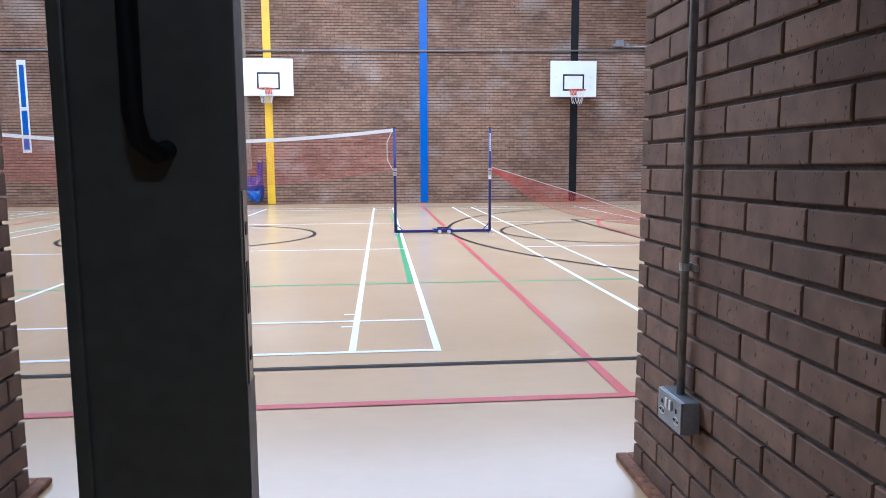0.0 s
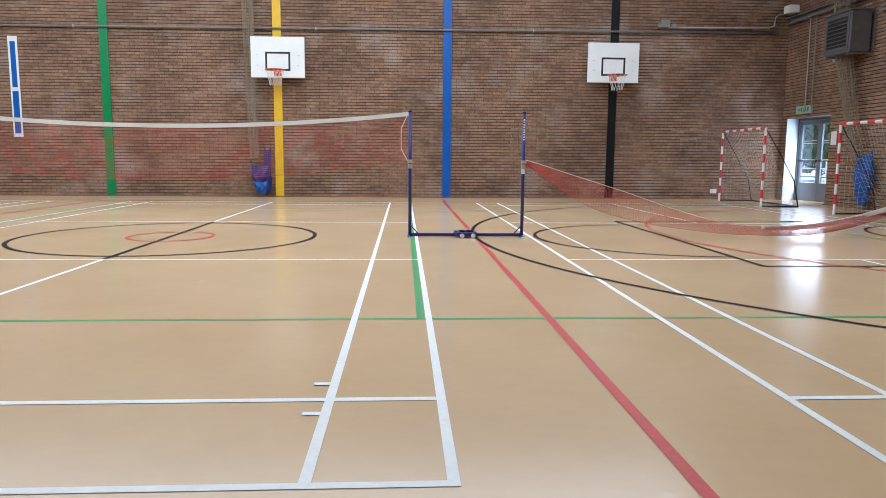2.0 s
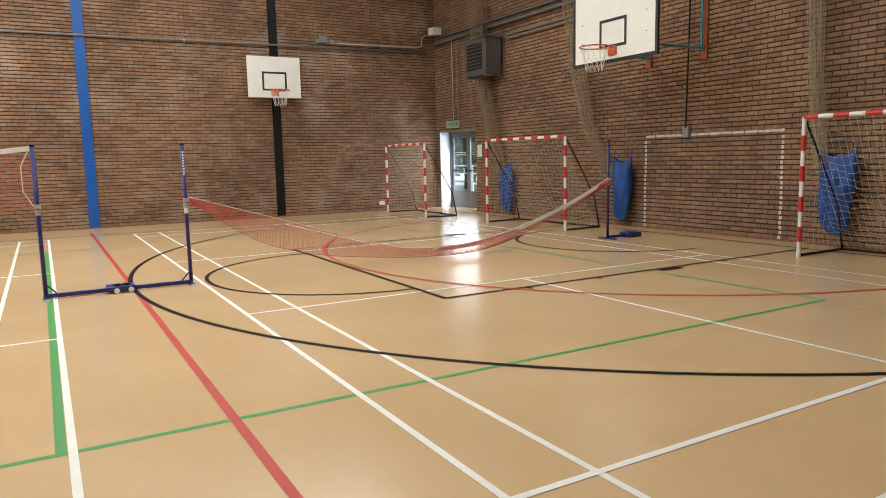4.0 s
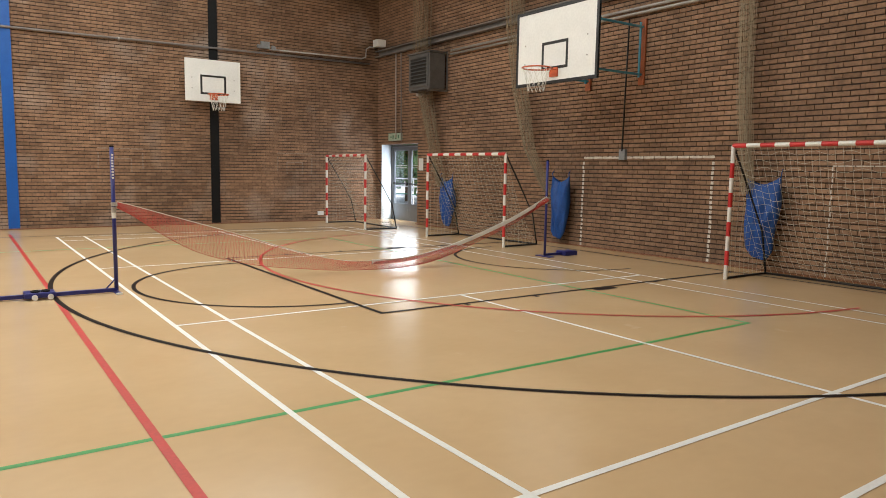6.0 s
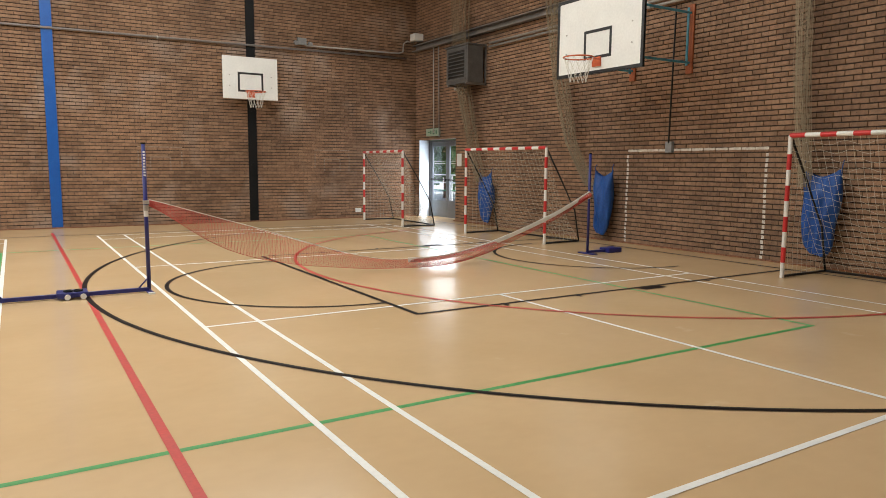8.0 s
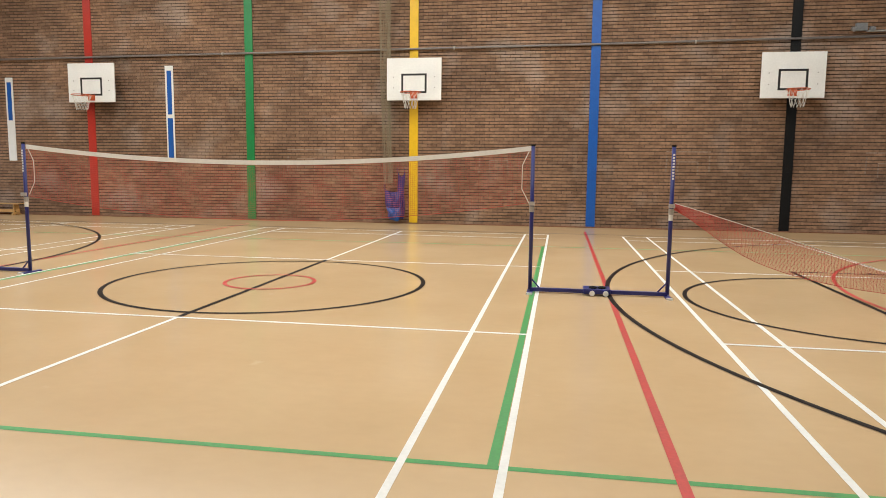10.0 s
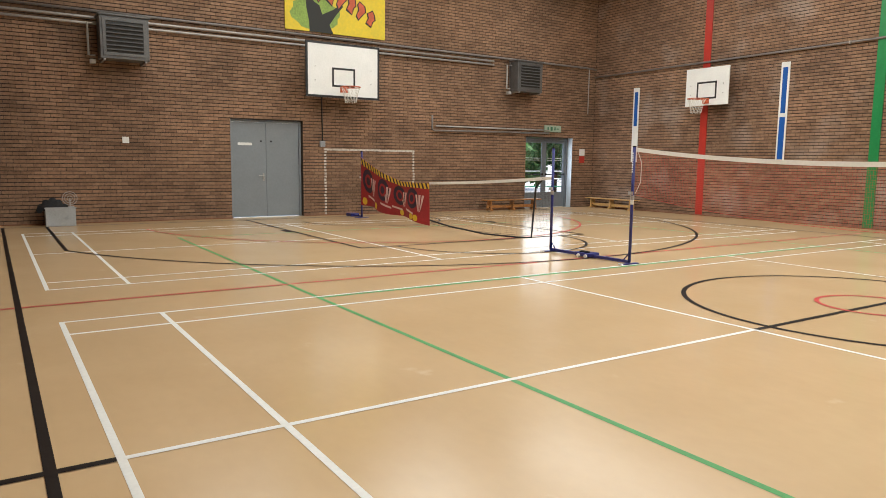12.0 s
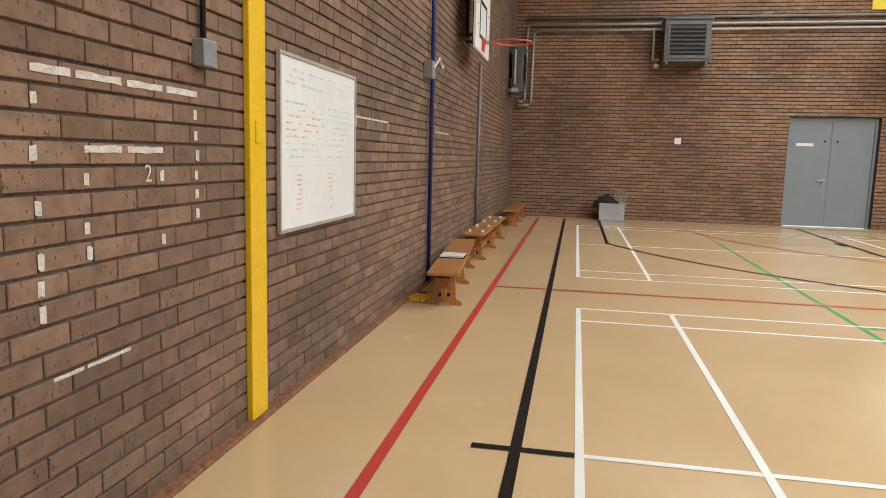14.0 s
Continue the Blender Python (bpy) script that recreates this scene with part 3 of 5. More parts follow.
# ---------------------------------------------------------------- doors
def double_door(name, x, y0, y1, z1, out, glazed, label):
    """Two leaves in a frame; the leaves stand in the plane x, facing out (+1 or -1 along x)."""
    ob = tagged(new(name), label, "door", kind="structure")
    ob.location = (x, (y0 + y1) / 2, 0)
    h = (y1 - y0) / 2
    fr = 0.05
    for s in (-1, 1):
        part("door_frame", Mesh().box(-0.05, 0.05, s * h - (fr if s > 0 else 0), s * h + (fr if s < 0 else 0), 0, z1), FRAME_GREY if glazed else DOOR_BLUE, ob, bevel=0.004)
    part("door_frame", Mesh().box(-0.05, 0.05, -h + fr, h - fr, z1 - fr, z1), FRAME_GREY if glazed else DOOR_BLUE, ob, bevel=0.004)
    for s in (-1, 1):
        a, b = sorted((s * 0.003, s * (h - fr - 0.003)))
        if glazed:
            st, lo = 0.085, 0.46
            m = Mesh().box(-0.022, 0.022, a, a + st, 0.01, z1 - fr - 0.004).box(-0.022, 0.022, b - st, b, 0.01, z1 - fr - 0.004)
            m.box(-0.022, 0.022, a + st, b - st, 0.01, lo).box(-0.022, 0.022, a + st, b - st, z1 - fr - 0.1, z1 - fr - 0.004)
            leaf = part("door_leaf", m, FRAME_GREY, ob, "grey aluminium glazed leaf", bevel=0.003)
            pane = part("pane", Mesh().box(-0.004, 0.004, a + st, b - st, lo, z1 - fr - 0.1), GLASS, leaf, "clear glass pane")
            pane.visible_shadow = False
            part("push_bar", Mesh().tube([(out * 0.06, a + 0.05, 1.0), (out * 0.06, b - 0.05, 1.0)], 0.014, 8).box(0, out * 0.06, a + 0.05, a + 0.09, 0.97, 1.03).box(0, out * 0.06, b - 0.09, b - 0.05, 0.97, 1.03), BLACK_STEEL, leaf)
            for z in (1.42, 1.48):
                part("glass_mark", Mesh().box(out * 0.005, out * 0.006, a + st + 0.06, b - st - 0.06, z, z + 0.012), WHITE_PLASTIC, leaf)
        else:
            leaf = part("door_leaf", Mesh().box(-0.022, 0.022, a, b, 0.01, z1 - fr - 0.004), DOOR_BLUE, ob, "blue-grey painted flush leaf", bevel=0.004)
            if s < 0:
                part("lever_handle", Mesh().box(out * 0.022, out * 0.03, -0.09, -0.05, 0.84, 1.02).tube([(out * 0.03, -0.07, 0.96), (out * 0.07, -0.07, 0.96), (out * 0.07, -0.2, 0.96)], 0.011, 8), LOCK_STEEL, leaf)
                part("sign_plate", Mesh().box(out * 0.022, out * 0.025, -0.66, -0.33, 1.66, 1.72), WHITE_PLASTIC, leaf, "small white door sign", bevel=0.001)
            part("door_stud", Mesh().tube([(out * 0.02, s * 0.12, 1.76), (out * 0.035, s * 0.12, 1.76)], 0.02, 10), BLACK_PAINT, leaf)
    return ob


double_door("door_1", WEST - 0.16, W_DOOR[0] + 0.01, W_DOOR[1] - 0.01, W_DOOR[2] - 0.01, 1, False, "closed blue-grey double door in the brick wall")
double_door("door_2", WEST - 0.26, W_EXIT[0] + 0.01, W_EXIT[1] - 0.012, W_EXIT[2] - 0.01, 1, True, "closed glazed double exit door with grey frame")
double_door("door_3", EAST + 0.36, E_EXIT[0] + 0.01, E_EXIT[1] - 0.012, E_EXIT[2] - 0.01, -1, True, "closed glazed double exit door with pale reveal")
solid("trim_1", Mesh().box(WEST - 0.2, WEST - 0.001, W_EXIT[1] - 0.01, W_EXIT[1] - 0.0005, 0, W_EXIT[2]), REVEAL, "pale painted door reveal", "trim", kind="structure")
solid("trim_2", Mesh().box(EAST + 0.001, EAST + 0.3, E_EXIT[1] - 0.01, E_EXIT[1] - 0.0005, 0, E_EXIT[2]), REVEAL, "pale painted door reveal", "trim", kind="structure")

# the passage's double door: one leaf closed, with a tall vision panel and a black pull handle
yd = -2.833
leaf_door = tagged(new("door_4"), "closed dark painted door leaf with vision panel and pull handle", "door", kind="structure")
leaf_door.location = (-0.469, yd, 0)
m = Mesh().box(-0.188, 0, -0.022, 0.022, 0.008, 2.04).box(-0.878, -0.80, -0.022, 0.022, 0.008, 2.04)
m.box(-0.80, -0.188, -0.022, 0.022, 0.008, 0.30).box(-0.80, -0.188, -0.022, 0.022, 1.86, 2.04)
leaf = part("door_leaf", m, DOOR_DARK, leaf_door, "dark painted stile and rails", bevel=0.002)
pane = part("pane", Mesh().box(-0.80, -0.188, -0.003, 0.003, 0.30, 1.86), GLASS, leaf, "clear vision panel")
pane.visible_shadow = False
part("glazing_bead", Mesh().box(-0.188, -0.171, -0.029, -0.022, 0.28, 1.88), DOOR_DARK, leaf, bevel=0.003)
part("pull_handle", Mesh().tube([(-0.074, -0.022, 1.005), (-0.077, -0.05, 1.0), (-0.087, -0.066, 1.012), (-0.092, -0.07, 1.04), (-0.092, -0.07, 1.26), (-0.087, -0.066, 1.288), (-0.077, -0.05, 1.30), (-0.074, -0.022, 1.295)], 0.0105, 12), BLACK_PAINT, leaf, "black D pull handle", smooth=True)
part("lock_plate", Mesh().box(0, 0.0015, -0.011, 0.011, 0.74, 0.96), LOCK_STEEL, leaf, "worn steel lock forend", bevel=0.0005)
part("lock_slot", Mesh().box(0.0015, 0.0022, -0.006, 0.006, 0.82, 0.88).box(0.0015, 0.0022, -0.005, 0.005, 0.91, 0.925).box(0.0015, 0.0022, -0.005, 0.005, 0.765, 0.78), BLACK_PAINT, leaf)
# paler than the leaf: hall light on the edge is put into the colour
part("edge_strip", Mesh().box(0, 0.001, -0.0215, 0.0215, 0.96, 2.03).box(0, 0.001, -0.0215, 0.0215, 0.02, 0.74), PIPE_GREY, leaf, "leading edge in a paler grey, hall light put into the colour")
m = Mesh().box(P0, P0 + 0.05, yd - 0.05, yd + 0.05, 0, 2.1).box(P1 - 0.02, P1, yd - 0.25, yd - 0.15, 0, 2.1).box(P0 + 0.05, P1 - 0.02, yd - 0.05, yd + 0.05, 2.05, 2.1)
solid("trim_3", m, DOOR_DARK, "dark timber door frame", "trim", kind="structure", bevel=0.003)
wall_over = Mesh().box(P0, P1, yd - 0.05, yd + 0.05, 2.1, 2.6)
solid("wall_over_door", wall_over, MORTAR, "plain wall over the passage door", "wall", kind="structure")

# conduit and socket in the passage
con = thing("socket_conduit", (P1, -1.885, 0), "dark steel conduit running down to a metal double socket", "conduit")
part("pipe", Mesh().tube([(-0.022, 0, 0.375), (-0.022, 0, 2.55)], 0.011, 10), PIPE_GREY, con, smooth=True)
for z in (0.72, 1.5, 2.2):
    part("saddle_clip", Mesh().tube([(-0.022, 0, z - 0.01), (-0.022, 0, z + 0.01)], 0.015, 10).box(-0.008, 0, -0.035, 0.02, z - 0.009, z + 0.009), GALV, con)
sock = thing("double_socket", (P1, -1.885, 0.285), "grey metal-clad double power socket on the brick wall", "socket")
part("back_box", Mesh().box(-0.048, 0, -0.075, 0.075, 0.0, 0.088), GREY_BOX, sock, bevel=0.004)
plate = part("face_plate", Mesh().box(-0.053, -0.048, -0.074, 0.074, 0.001, 0.087), GREY_BOX, sock, bevel=0.002)
for y in (-0.012, 0.012):
    part("switch", Mesh().box(-0.058, -0.053, y - 0.007, y + 0.007, 0.048, 0.075), WHITE_PLASTIC, plate, bevel=0.001)
for y in (-0.045, 0.045):
    m = Mesh().box(-0.0545, -0.053, y - 0.003, y + 0.003, 0.05, 0.062)
    for q in (-0.011, 0.011):
        m.box(-0.0545, -0.053, y + q - 0.004, y + q + 0.004, 0.028, 0.033)
    part("socket_holes", m, BLACK_PAINT, plate)
    part("socket_ring", Mesh().tube([(-0.0532, y + 0.017 * math.cos(a), 0.030 + 0.01 * math.sin(a)) for a in np.linspace(0, 6.28, 17)[:-1]], 0.001, 4, closed=True), WHITE_PLASTIC, plate)


# ---------------------------------------------------------------- heaters and pipes
def heater(x, y, z, turn, depth=0.55):
    """A fan heater that hangs on the wall; local x is out of the wall."""
    ob = thing("fan_heater", (0, 0, 0), "grey louvred fan heater hung high on the brick wall", "heater", "fan heaters")
    part("casing", Mesh().box(0.12, depth, -0.45, 0.45, 0.02, 0.84).box(0.08, depth + 0.03, -0.48, 0.48, 0.84, 0.875), HEATER, ob, bevel=0.01)
    m = Mesh().box(depth, depth + 0.02, -0.40, 0.40, 0.08, 0.14).box(depth, depth + 0.02, -0.40, 0.40, 0.74, 0.80).box(depth, depth + 0.02, -0.40, -0.34, 0.14, 0.74).box(depth, depth + 0.02, 0.34, 0.40, 0.14, 0.74)
    part("grille_frame", m, HEATER, ob, bevel=0.003)
    part("core", Mesh().box(depth, depth + 0.004, -0.34, 0.34, 0.14, 0.74), HEATER_DARK, ob)
    for i in range(7):
        z0 = 0.17 + i * 0.08
        part("louvre", Mesh().box(-0.028, 0.028, -0.335, 0.335, -0.003, 0.003, pose(depth + 0.018, 0, z0 + 0.03, 0, 35, 0)), HEATER, ob)
    for s in (-0.38, 0.38):
        part("hanger", Mesh().box(0, depth, s - 0.02, s + 0.02, -0.02, 0.02).box(0, 0.03, s - 0.02, s + 0.02, -0.02, 0.9), PIPE_GREY, ob)
    part("valve", Mesh().tube([(0.18, -0.5, 0.1), (0.18, -0.62, 0.1), (0.18, -0.62, 0.74), (0.18, -0.45, 0.74)], 0.02, 8).box(0.12, 0.24, -0.6, -0.5, -0.06, 0.02), GALV, ob)
    ob.matrix_world = pose(x, y, z, 0, 0, turn)
    return ob


heater(WEST, 2.0, 3.25, 0)
heater(WEST, 12.5, 3.3, 0, 0.45)
heater(EAST, 12.6, 3.22, 180, 0.55)
heater(-14.55, SOUTH, 2.6, 90, 0.3)


def pipe(name, pts, r, material, label, clips=()):
    ob = thing(name, (0, 0, 0), label, "pipe")
    part("pipe", Mesh().tube(pts, r, 8), material, ob, smooth=True)
    m = Mesh()
    for p in clips:
        m.tube([(p[0] - 0.015, p[1], p[2]), (p[0] + 0.015, p[1], p[2])], r * 1.7, 8)
    if clips:
        part("pipe_clips", m, GALV, ob, kind="stuff")
    return ob


yw = NORTH - 0.06
pipe("wall_pipe", [(WEST + 0.04, yw, 3.97), (-8.5, yw, 4.02), (0, yw, 4.08), (9.2, yw, 4.17)], 0.024, PIPE_GREY, "dark grey pipe along the brick wall", [(-8, yw, 4.02), (-2.3, yw, 4.06), (3, yw, 4.10)])
pipe("wall_conduit", [(6.4, yw, 4.25), (8.95, yw, 4.29), (9.08, yw, 4.34), (9.1, yw, 4.55), (9.2, yw, 4.62), (EAST - 0.1, yw, 4.62)], 0.02, GALV, "grey conduit bending up beside the corner")
xw = WEST + 0.07
pipe("heating_pipe", [(xw, SOUTH + 0.2, 4.22), (xw, 5.2, 4.24), (xw, 15.0, 4.22), (xw, 15.45, 4.2)], 0.028, PIPE_GREY, "dark pipe running high along the brick wall")
pipe("heating_pipe", [(xw, SOUTH + 0.12, 2.48), (xw, SOUTH + 0.22, 2.48), (xw, SOUTH + 0.26, 2.55), (xw, SOUTH + 0.26, 4.0), (xw, SOUTH + 0.34, 4.1), (xw, 1.4, 4.1), (xw, 11.5, 4.12)], 0.026, GALV, "silver heating pipe with bends")
pipe("heating_pipe", [(xw, SOUTH + 0.12, 2.40), (xw, SOUTH + 0.34, 2.40), (xw, SOUTH + 0.40, 2.48), (xw, SOUTH + 0.40, 3.88), (xw, SOUTH + 0.48, 3.98), (xw, 1.4, 3.98), (xw, 11.5, 4.02)], 0.026, GALV, "silver heating pipe with bends")
pipe("wall_conduit", [(xw, 15.15, 4.2), (xw, 15.15, 2.85)], 0.014, GALV, "thin grey conduit dropping down the brick wall")
pipe("wall_conduit", [(xw, 9.5, 2.56), (xw, 9.5, 2.2), (xw, 9.56, 2.16), (xw, 13.6, 2.22)], 0.024, PIPE_GREY, "thin dark conduit on the brick wall")
pipe("wall_conduit", [(xw, 9.62, 2.28), (xw, 12.9, 2.30), (xw, 13.6, 2.30)], 0.02, GALV, "thin silver conduit on the brick wall above another")
pipe("wall_conduit", [(xw - 0.04, 6.38, 2.85), (xw - 0.04, 6.4, 1.72)], 0.016, BLACK_STEEL, "thin black conduit above a small box")
xe = EAST - 0.07
beam = thing("steel_channel", (0, 0, 0), "grey steel channel high along the brick wall", "beam")
part("channel", Mesh().box(EAST - 0.14, EAST, 1.0, NORTH - 0.06, 4.36, 4.38).box(EAST - 0.14, EAST, 1.0, NORTH - 0.06, 4.50, 4.52).box(EAST - 0.02, EAST, 1.0, NORTH - 0.06, 4.38, 4.50), PIPE_GREY, beam)
for z in (4.11, 4.03):
    pipe("heating_pipe", [(xe, 12.0, z), (xe, 0.5, z)], 0.024, GALV, "silver heating pipe along the brick wall")
pipe("wall_conduit", [(xe, 6.79, 3.95), (xe, 6.83, 1.75)], 0.014, BLACK_STEEL, "black conduit dropping to a small box")
pipe("wall_conduit", [(xe, 14.45, 4.36), (xe, 14.42, 2.2)], 0.014, GALV, "thin conduit dropping to the exit sign")
pipe("wall_conduit", [(xe, 14.2, 4.36), (xe, 14.15, 2.1)], 0.014, PIPE_GREY, "thin conduit dropping to the exit door")
pipe("wall_conduit", [(-2.66, SOUTH + 0.02, 1.68), (-2.66, SOUTH + 0.02, 5.0)], 0.012, BLACK_STEEL, "black conduit above a small grey box")
pipe("wall_conduit", [(-10.2, SOUTH + 0.03, 0.02), (-10.2, SOUTH + 0.03, 2.6)], 0.02, PIPE_GREY, "dark pipe running up the brick wall")
pipe("blue_pole", [(-6.84, SOUTH + 0.04, 0.0), (-6.84, SOUTH + 0.04, 5.2)], 0.022, NAVY, "slim blue pole against the brick wall")


def small_box(name, x0, x1, y0, y1, z0, z1, material, label, category, extra=None):
    ob = thing(name, ((x0 + x1) / 2, (y0 + y1) / 2, z0), label, category)
    dx, dy = (x1 - x0) / 2, (y1 - y0) / 2
    part("body", Mesh().box(-dx, dx, -dy, dy, 0, z1 - z0), material, ob, bevel=min(dx, dy, 0.008) * 0.6)
    return ob, dx, dy, z1 - z0


small_box("junction_box", -2.71, -2.61, SOUTH, SOUTH + 0.05, 1.58, 1.68, GREY_BOX, "small grey junction box on the brick wall", "box")
small_box("junction_box", EAST - 0.07, EAST, 6.77, 6.90, 1.60, 1.78, GREY_BOX, "small grey junction box above the painted goal", "box")
small_box("junction_box", WEST, WEST + 0.06, 6.33, 6.46, 1.66, 1.80, GREY_BOX, "small grey junction box above the painted goal", "box")
small_box("wall_switch", WEST, WEST + 0.03, 1.95, 2.08, 1.64, 1.77, WHITE_PLASTIC, "small white switch plate on the brick wall", "switch")
small_box("wall_socket", 7.70, 7.86, NORTH - 0.04, NORTH, 0.15, 0.25, WHITE_PLASTIC, "white socket low on the brick wall", "socket")
small_box("camera_box", EAST - 0.28, EAST - 0.02, 15.05, 15.3, 4.60, 4.78, WHITE_PLASTIC, "white box lamp above the steel channel", "lamp")
small_box("thermostat", -14.9, -14.8, SOUTH, SOUTH + 0.12, 2.75, 2.9, WHITE_PLASTIC, "small white thermostat box", "box")
fl = thing("twin_spot_unit", (6.3, NORTH, 4.2), "grey twin-spot emergency light on the brick wall", "lamp")
part("body", Mesh().box(-0.11, 0.11, -0.09, 0, 0.06, 0.22), GREY_BOX, fl, bevel=0.008)
for s in (-0.16, 0.2):
    part("spot", Mesh().tube([(s, -0.05, 0.1), (s, -0.14, 0.08)], 0.05, 12), GREY_BOX, fl)
pu = thing("pulley_bracket", (-6.67, SOUTH, 1.98), "rusty net pulley bracket on the brick wall", "bracket")
part("block", Mesh().box(-0.07, 0.07, 0, 0.09, 0, 0.16), GREY_BOX, pu, bevel=0.006)
part("cord", Mesh().tube([(0, 0.09, 0.1), (-0.1, 0.12, 0.2), (-0.25, 0.12, 0.12), (-0.35, 0.1, 0.16)], 0.012, 6), STRING, pu)


def exit_sign(x, y, z, out):
    ob = thing("exit_sign", (x, y, z), "pale green exit sign above the glazed door", "sign", "exit signs")
    part("panel", Mesh().box(0, out * 0.05, -0.32, 0.32, 0, 0.19), SIGN_GREEN, ob, bevel=0.005)
    for a, b, c, d in ((-0.22, -0.17, 0.05, 0.14), (-0.1, -0.02, 0.04, 0.15), (0.05, 0.1, 0.05, 0.14), (0.14, 0.22, 0.08, 0.11)):
        part("pictogram", Mesh().box(out * 0.05, out * 0.053, a, b, c, d), SIGN_DARK, ob)
    return ob


exit_sign(WEST, 13.77, 2.26, 1)
exit_sign(EAST, 14.52, 2.13, -1)
rs = thing("fire_notice", (WEST, 15.03, 1.36), "small red and white fire notice on the wall", "sign")
part("panel", Mesh().box(0, 0.006, -0.11, 0.11, 0.0, 0.2), RED_PAINT, rs)
part("upper_panel", Mesh().box(0, 0.006, -0.11, 0.11, 0.22, 0.42), WHITE_PLASTIC, rs)
rs = thing("fire_notice", (EAST, 13.3, 1.36), "small red and white fire notice on the wall", "sign")
part("panel", Mesh().box(-0.006, 0, -0.1, 0.1, 0.0, 0.3), WHITE_PLASTIC, rs)

# ---------------------------------------------------------------- marks painted on the bricks
def painted_goal(name, axis, face, out, a0, a1, z1, label, w=0.055, low=0.0, worn=0.0, material=None):
    """A goal outline brushed brick by brick; worn: the share of the dabs that has flaked away."""
    ob = thing(name, (0, 0, 0), label, "wall marking", "painted goals")
    m = Mesh()

    def dab(u0, u1, w0, w1):
        """A brushed patch with uneven ends, on one brick's face."""
        n = max(2, min(8, int((u1 - u0) / 0.03)))
        top = [(u0 + (u1 - u0) * i / n, w1 - random.uniform(0, (w1 - w0) * 0.16)) for i in range(n + 1)]
        bot = [(u0 + (u1 - u0) * i / n + random.uniform(-0.002, 0.002), w0 + random.uniform(0, (w1 - w0) * 0.16)) for i in range(n, -1, -1)]
        lo, hi = sorted((face + out * 0.0022, face + out * 0.0034))
        m.prism(top + bot, axis, lo, hi)

    if low < z1 - 0.02:
        c = math.ceil(low / 0.075)
        while c * 0.075 + 0.073 < z1:
            for a in (a0, a1 - w):
                if random.random() < worn * (1.25 - (c * 0.075 - low) / (z1 - low) * 0.8):
                    continue
                j = random.uniform(-0.008, 0.008)
                cut = random.uniform(0, 0.03) * worn
                dab(a + j, a + w + j - cut * 0.2, c * 0.075 + 0.014 + cut * 0.6, c * 0.075 + 0.072 - cut * 0.6)
            c += 1
    u = a0
    while u < a1 - 0.02:
        e = min(a1, u + 0.217)
        dab(u, e - random.uniform(0, 0.05) * worn, z1, z1 + w)
        u = e + 0.01
    part("paint", m, material or CHALK, ob, kind="stuff")


random.seed(11)
painted_goal("painted_goal", "x", WEST, 1, 6.45, 9.0, 1.575, "white goal outline painted on the brick wall")
painted_goal("painted_goal", "x", EAST, -1, 5.06, 7.80, 1.62, "white goal outline painted on the brick wall", w=0.045)
painted_goal("painted_goal", "x", EAST, -1, 1.2, 3.3, 1.5, "faint white goal outline painted on the brick wall", w=0.018)
for a0, a1, z1, low in ((-2.635, -1.79, 1.46, 0.75), (-2.40, -1.99, 1.245, 0.9)):
    painted_goal("painted_target", "y", SOUTH, 1, a0, a1, z1, "worn white target outline painted on the brick wall", w=0.026, low=low, worn=0.5)
painted_goal("painted_target", "y", SOUTH, 1, -2.185, -1.825, 0.588, "worn white dashes painted on the brick wall", worn=0.6, w=0.014, low=0.588)
painted_goal("painted_target", "y", SOUTH, 1, -5.4, -4.6, 1.5, "faint white target outline on the brick wall", w=0.016, low=1.42)
painted_goal("painted_target", "y", SOUTH, 1, -8.0, -7.2, 1.5, "faint white target outline on the brick wall", w=0.016, low=1.45)
numeral = bpy.data.curves.new("numeral", "FONT")
numeral.body, numeral.size, numeral.extrude = "2", 0.085, 0.0008
numeral.materials.append(CHALK)
num = tagged(new("painted_numeral", numeral), "small white number painted on the brick wall", "wall marking")
num.matrix_world = pose(-2.29, SOUTH + 0.003, 1.15, 90, 0, 180)
FAINT = mat("very_faint_wall_paint", (0.33, 0.25, 0.19), 0.85, vary=0.25, scale=18)
for x in (-6.4, -1.7, 2.5, 6.6):
    painted_goal("painted_target", "y", NORTH, -1, x, x + 0.95, 1.72, "faint outline painted on the brick wall", w=0.03, low=1.2, worn=0.15, material=FAINT)
    painted_goal("painted_target", "y", NORTH, -1, x + 0.25, x + 0.7, 1.5, "faint outline painted on the brick wall", w=0.025, low=1.2, material=FAINT)


# blue and white height strips on the north wall
def height_strip(x, z0, z1, split, low):
    ob = thing("height_strip", (x, NORTH, z0), "white strip with blue panels fixed to the brick wall", "wall strip", "height strips")
    part("strip", Mesh().box(-0.11, 0.11, -0.016, 0, 0, z1 - z0), WHITE_PLASTIC, ob, bevel=0.003)
    part("blue_panel", Mesh().box(-0.06, 0.06, -0.019, -0.016, split - z0 + 0.06, z1 - z0 - 0.12), BLUE_PAINT, ob)
    if low:
        part("blue_panel", Mesh().box(-0.07, 0.07, -0.019, -0.016, 0.08, split - z0 - 0.03), BLUE_PAINT, ob)


height_strip(-9.46, 1.41, 3.77, 2.52, True)
height_strip(-13.97, 1.4, 3.53, 2.38, False)

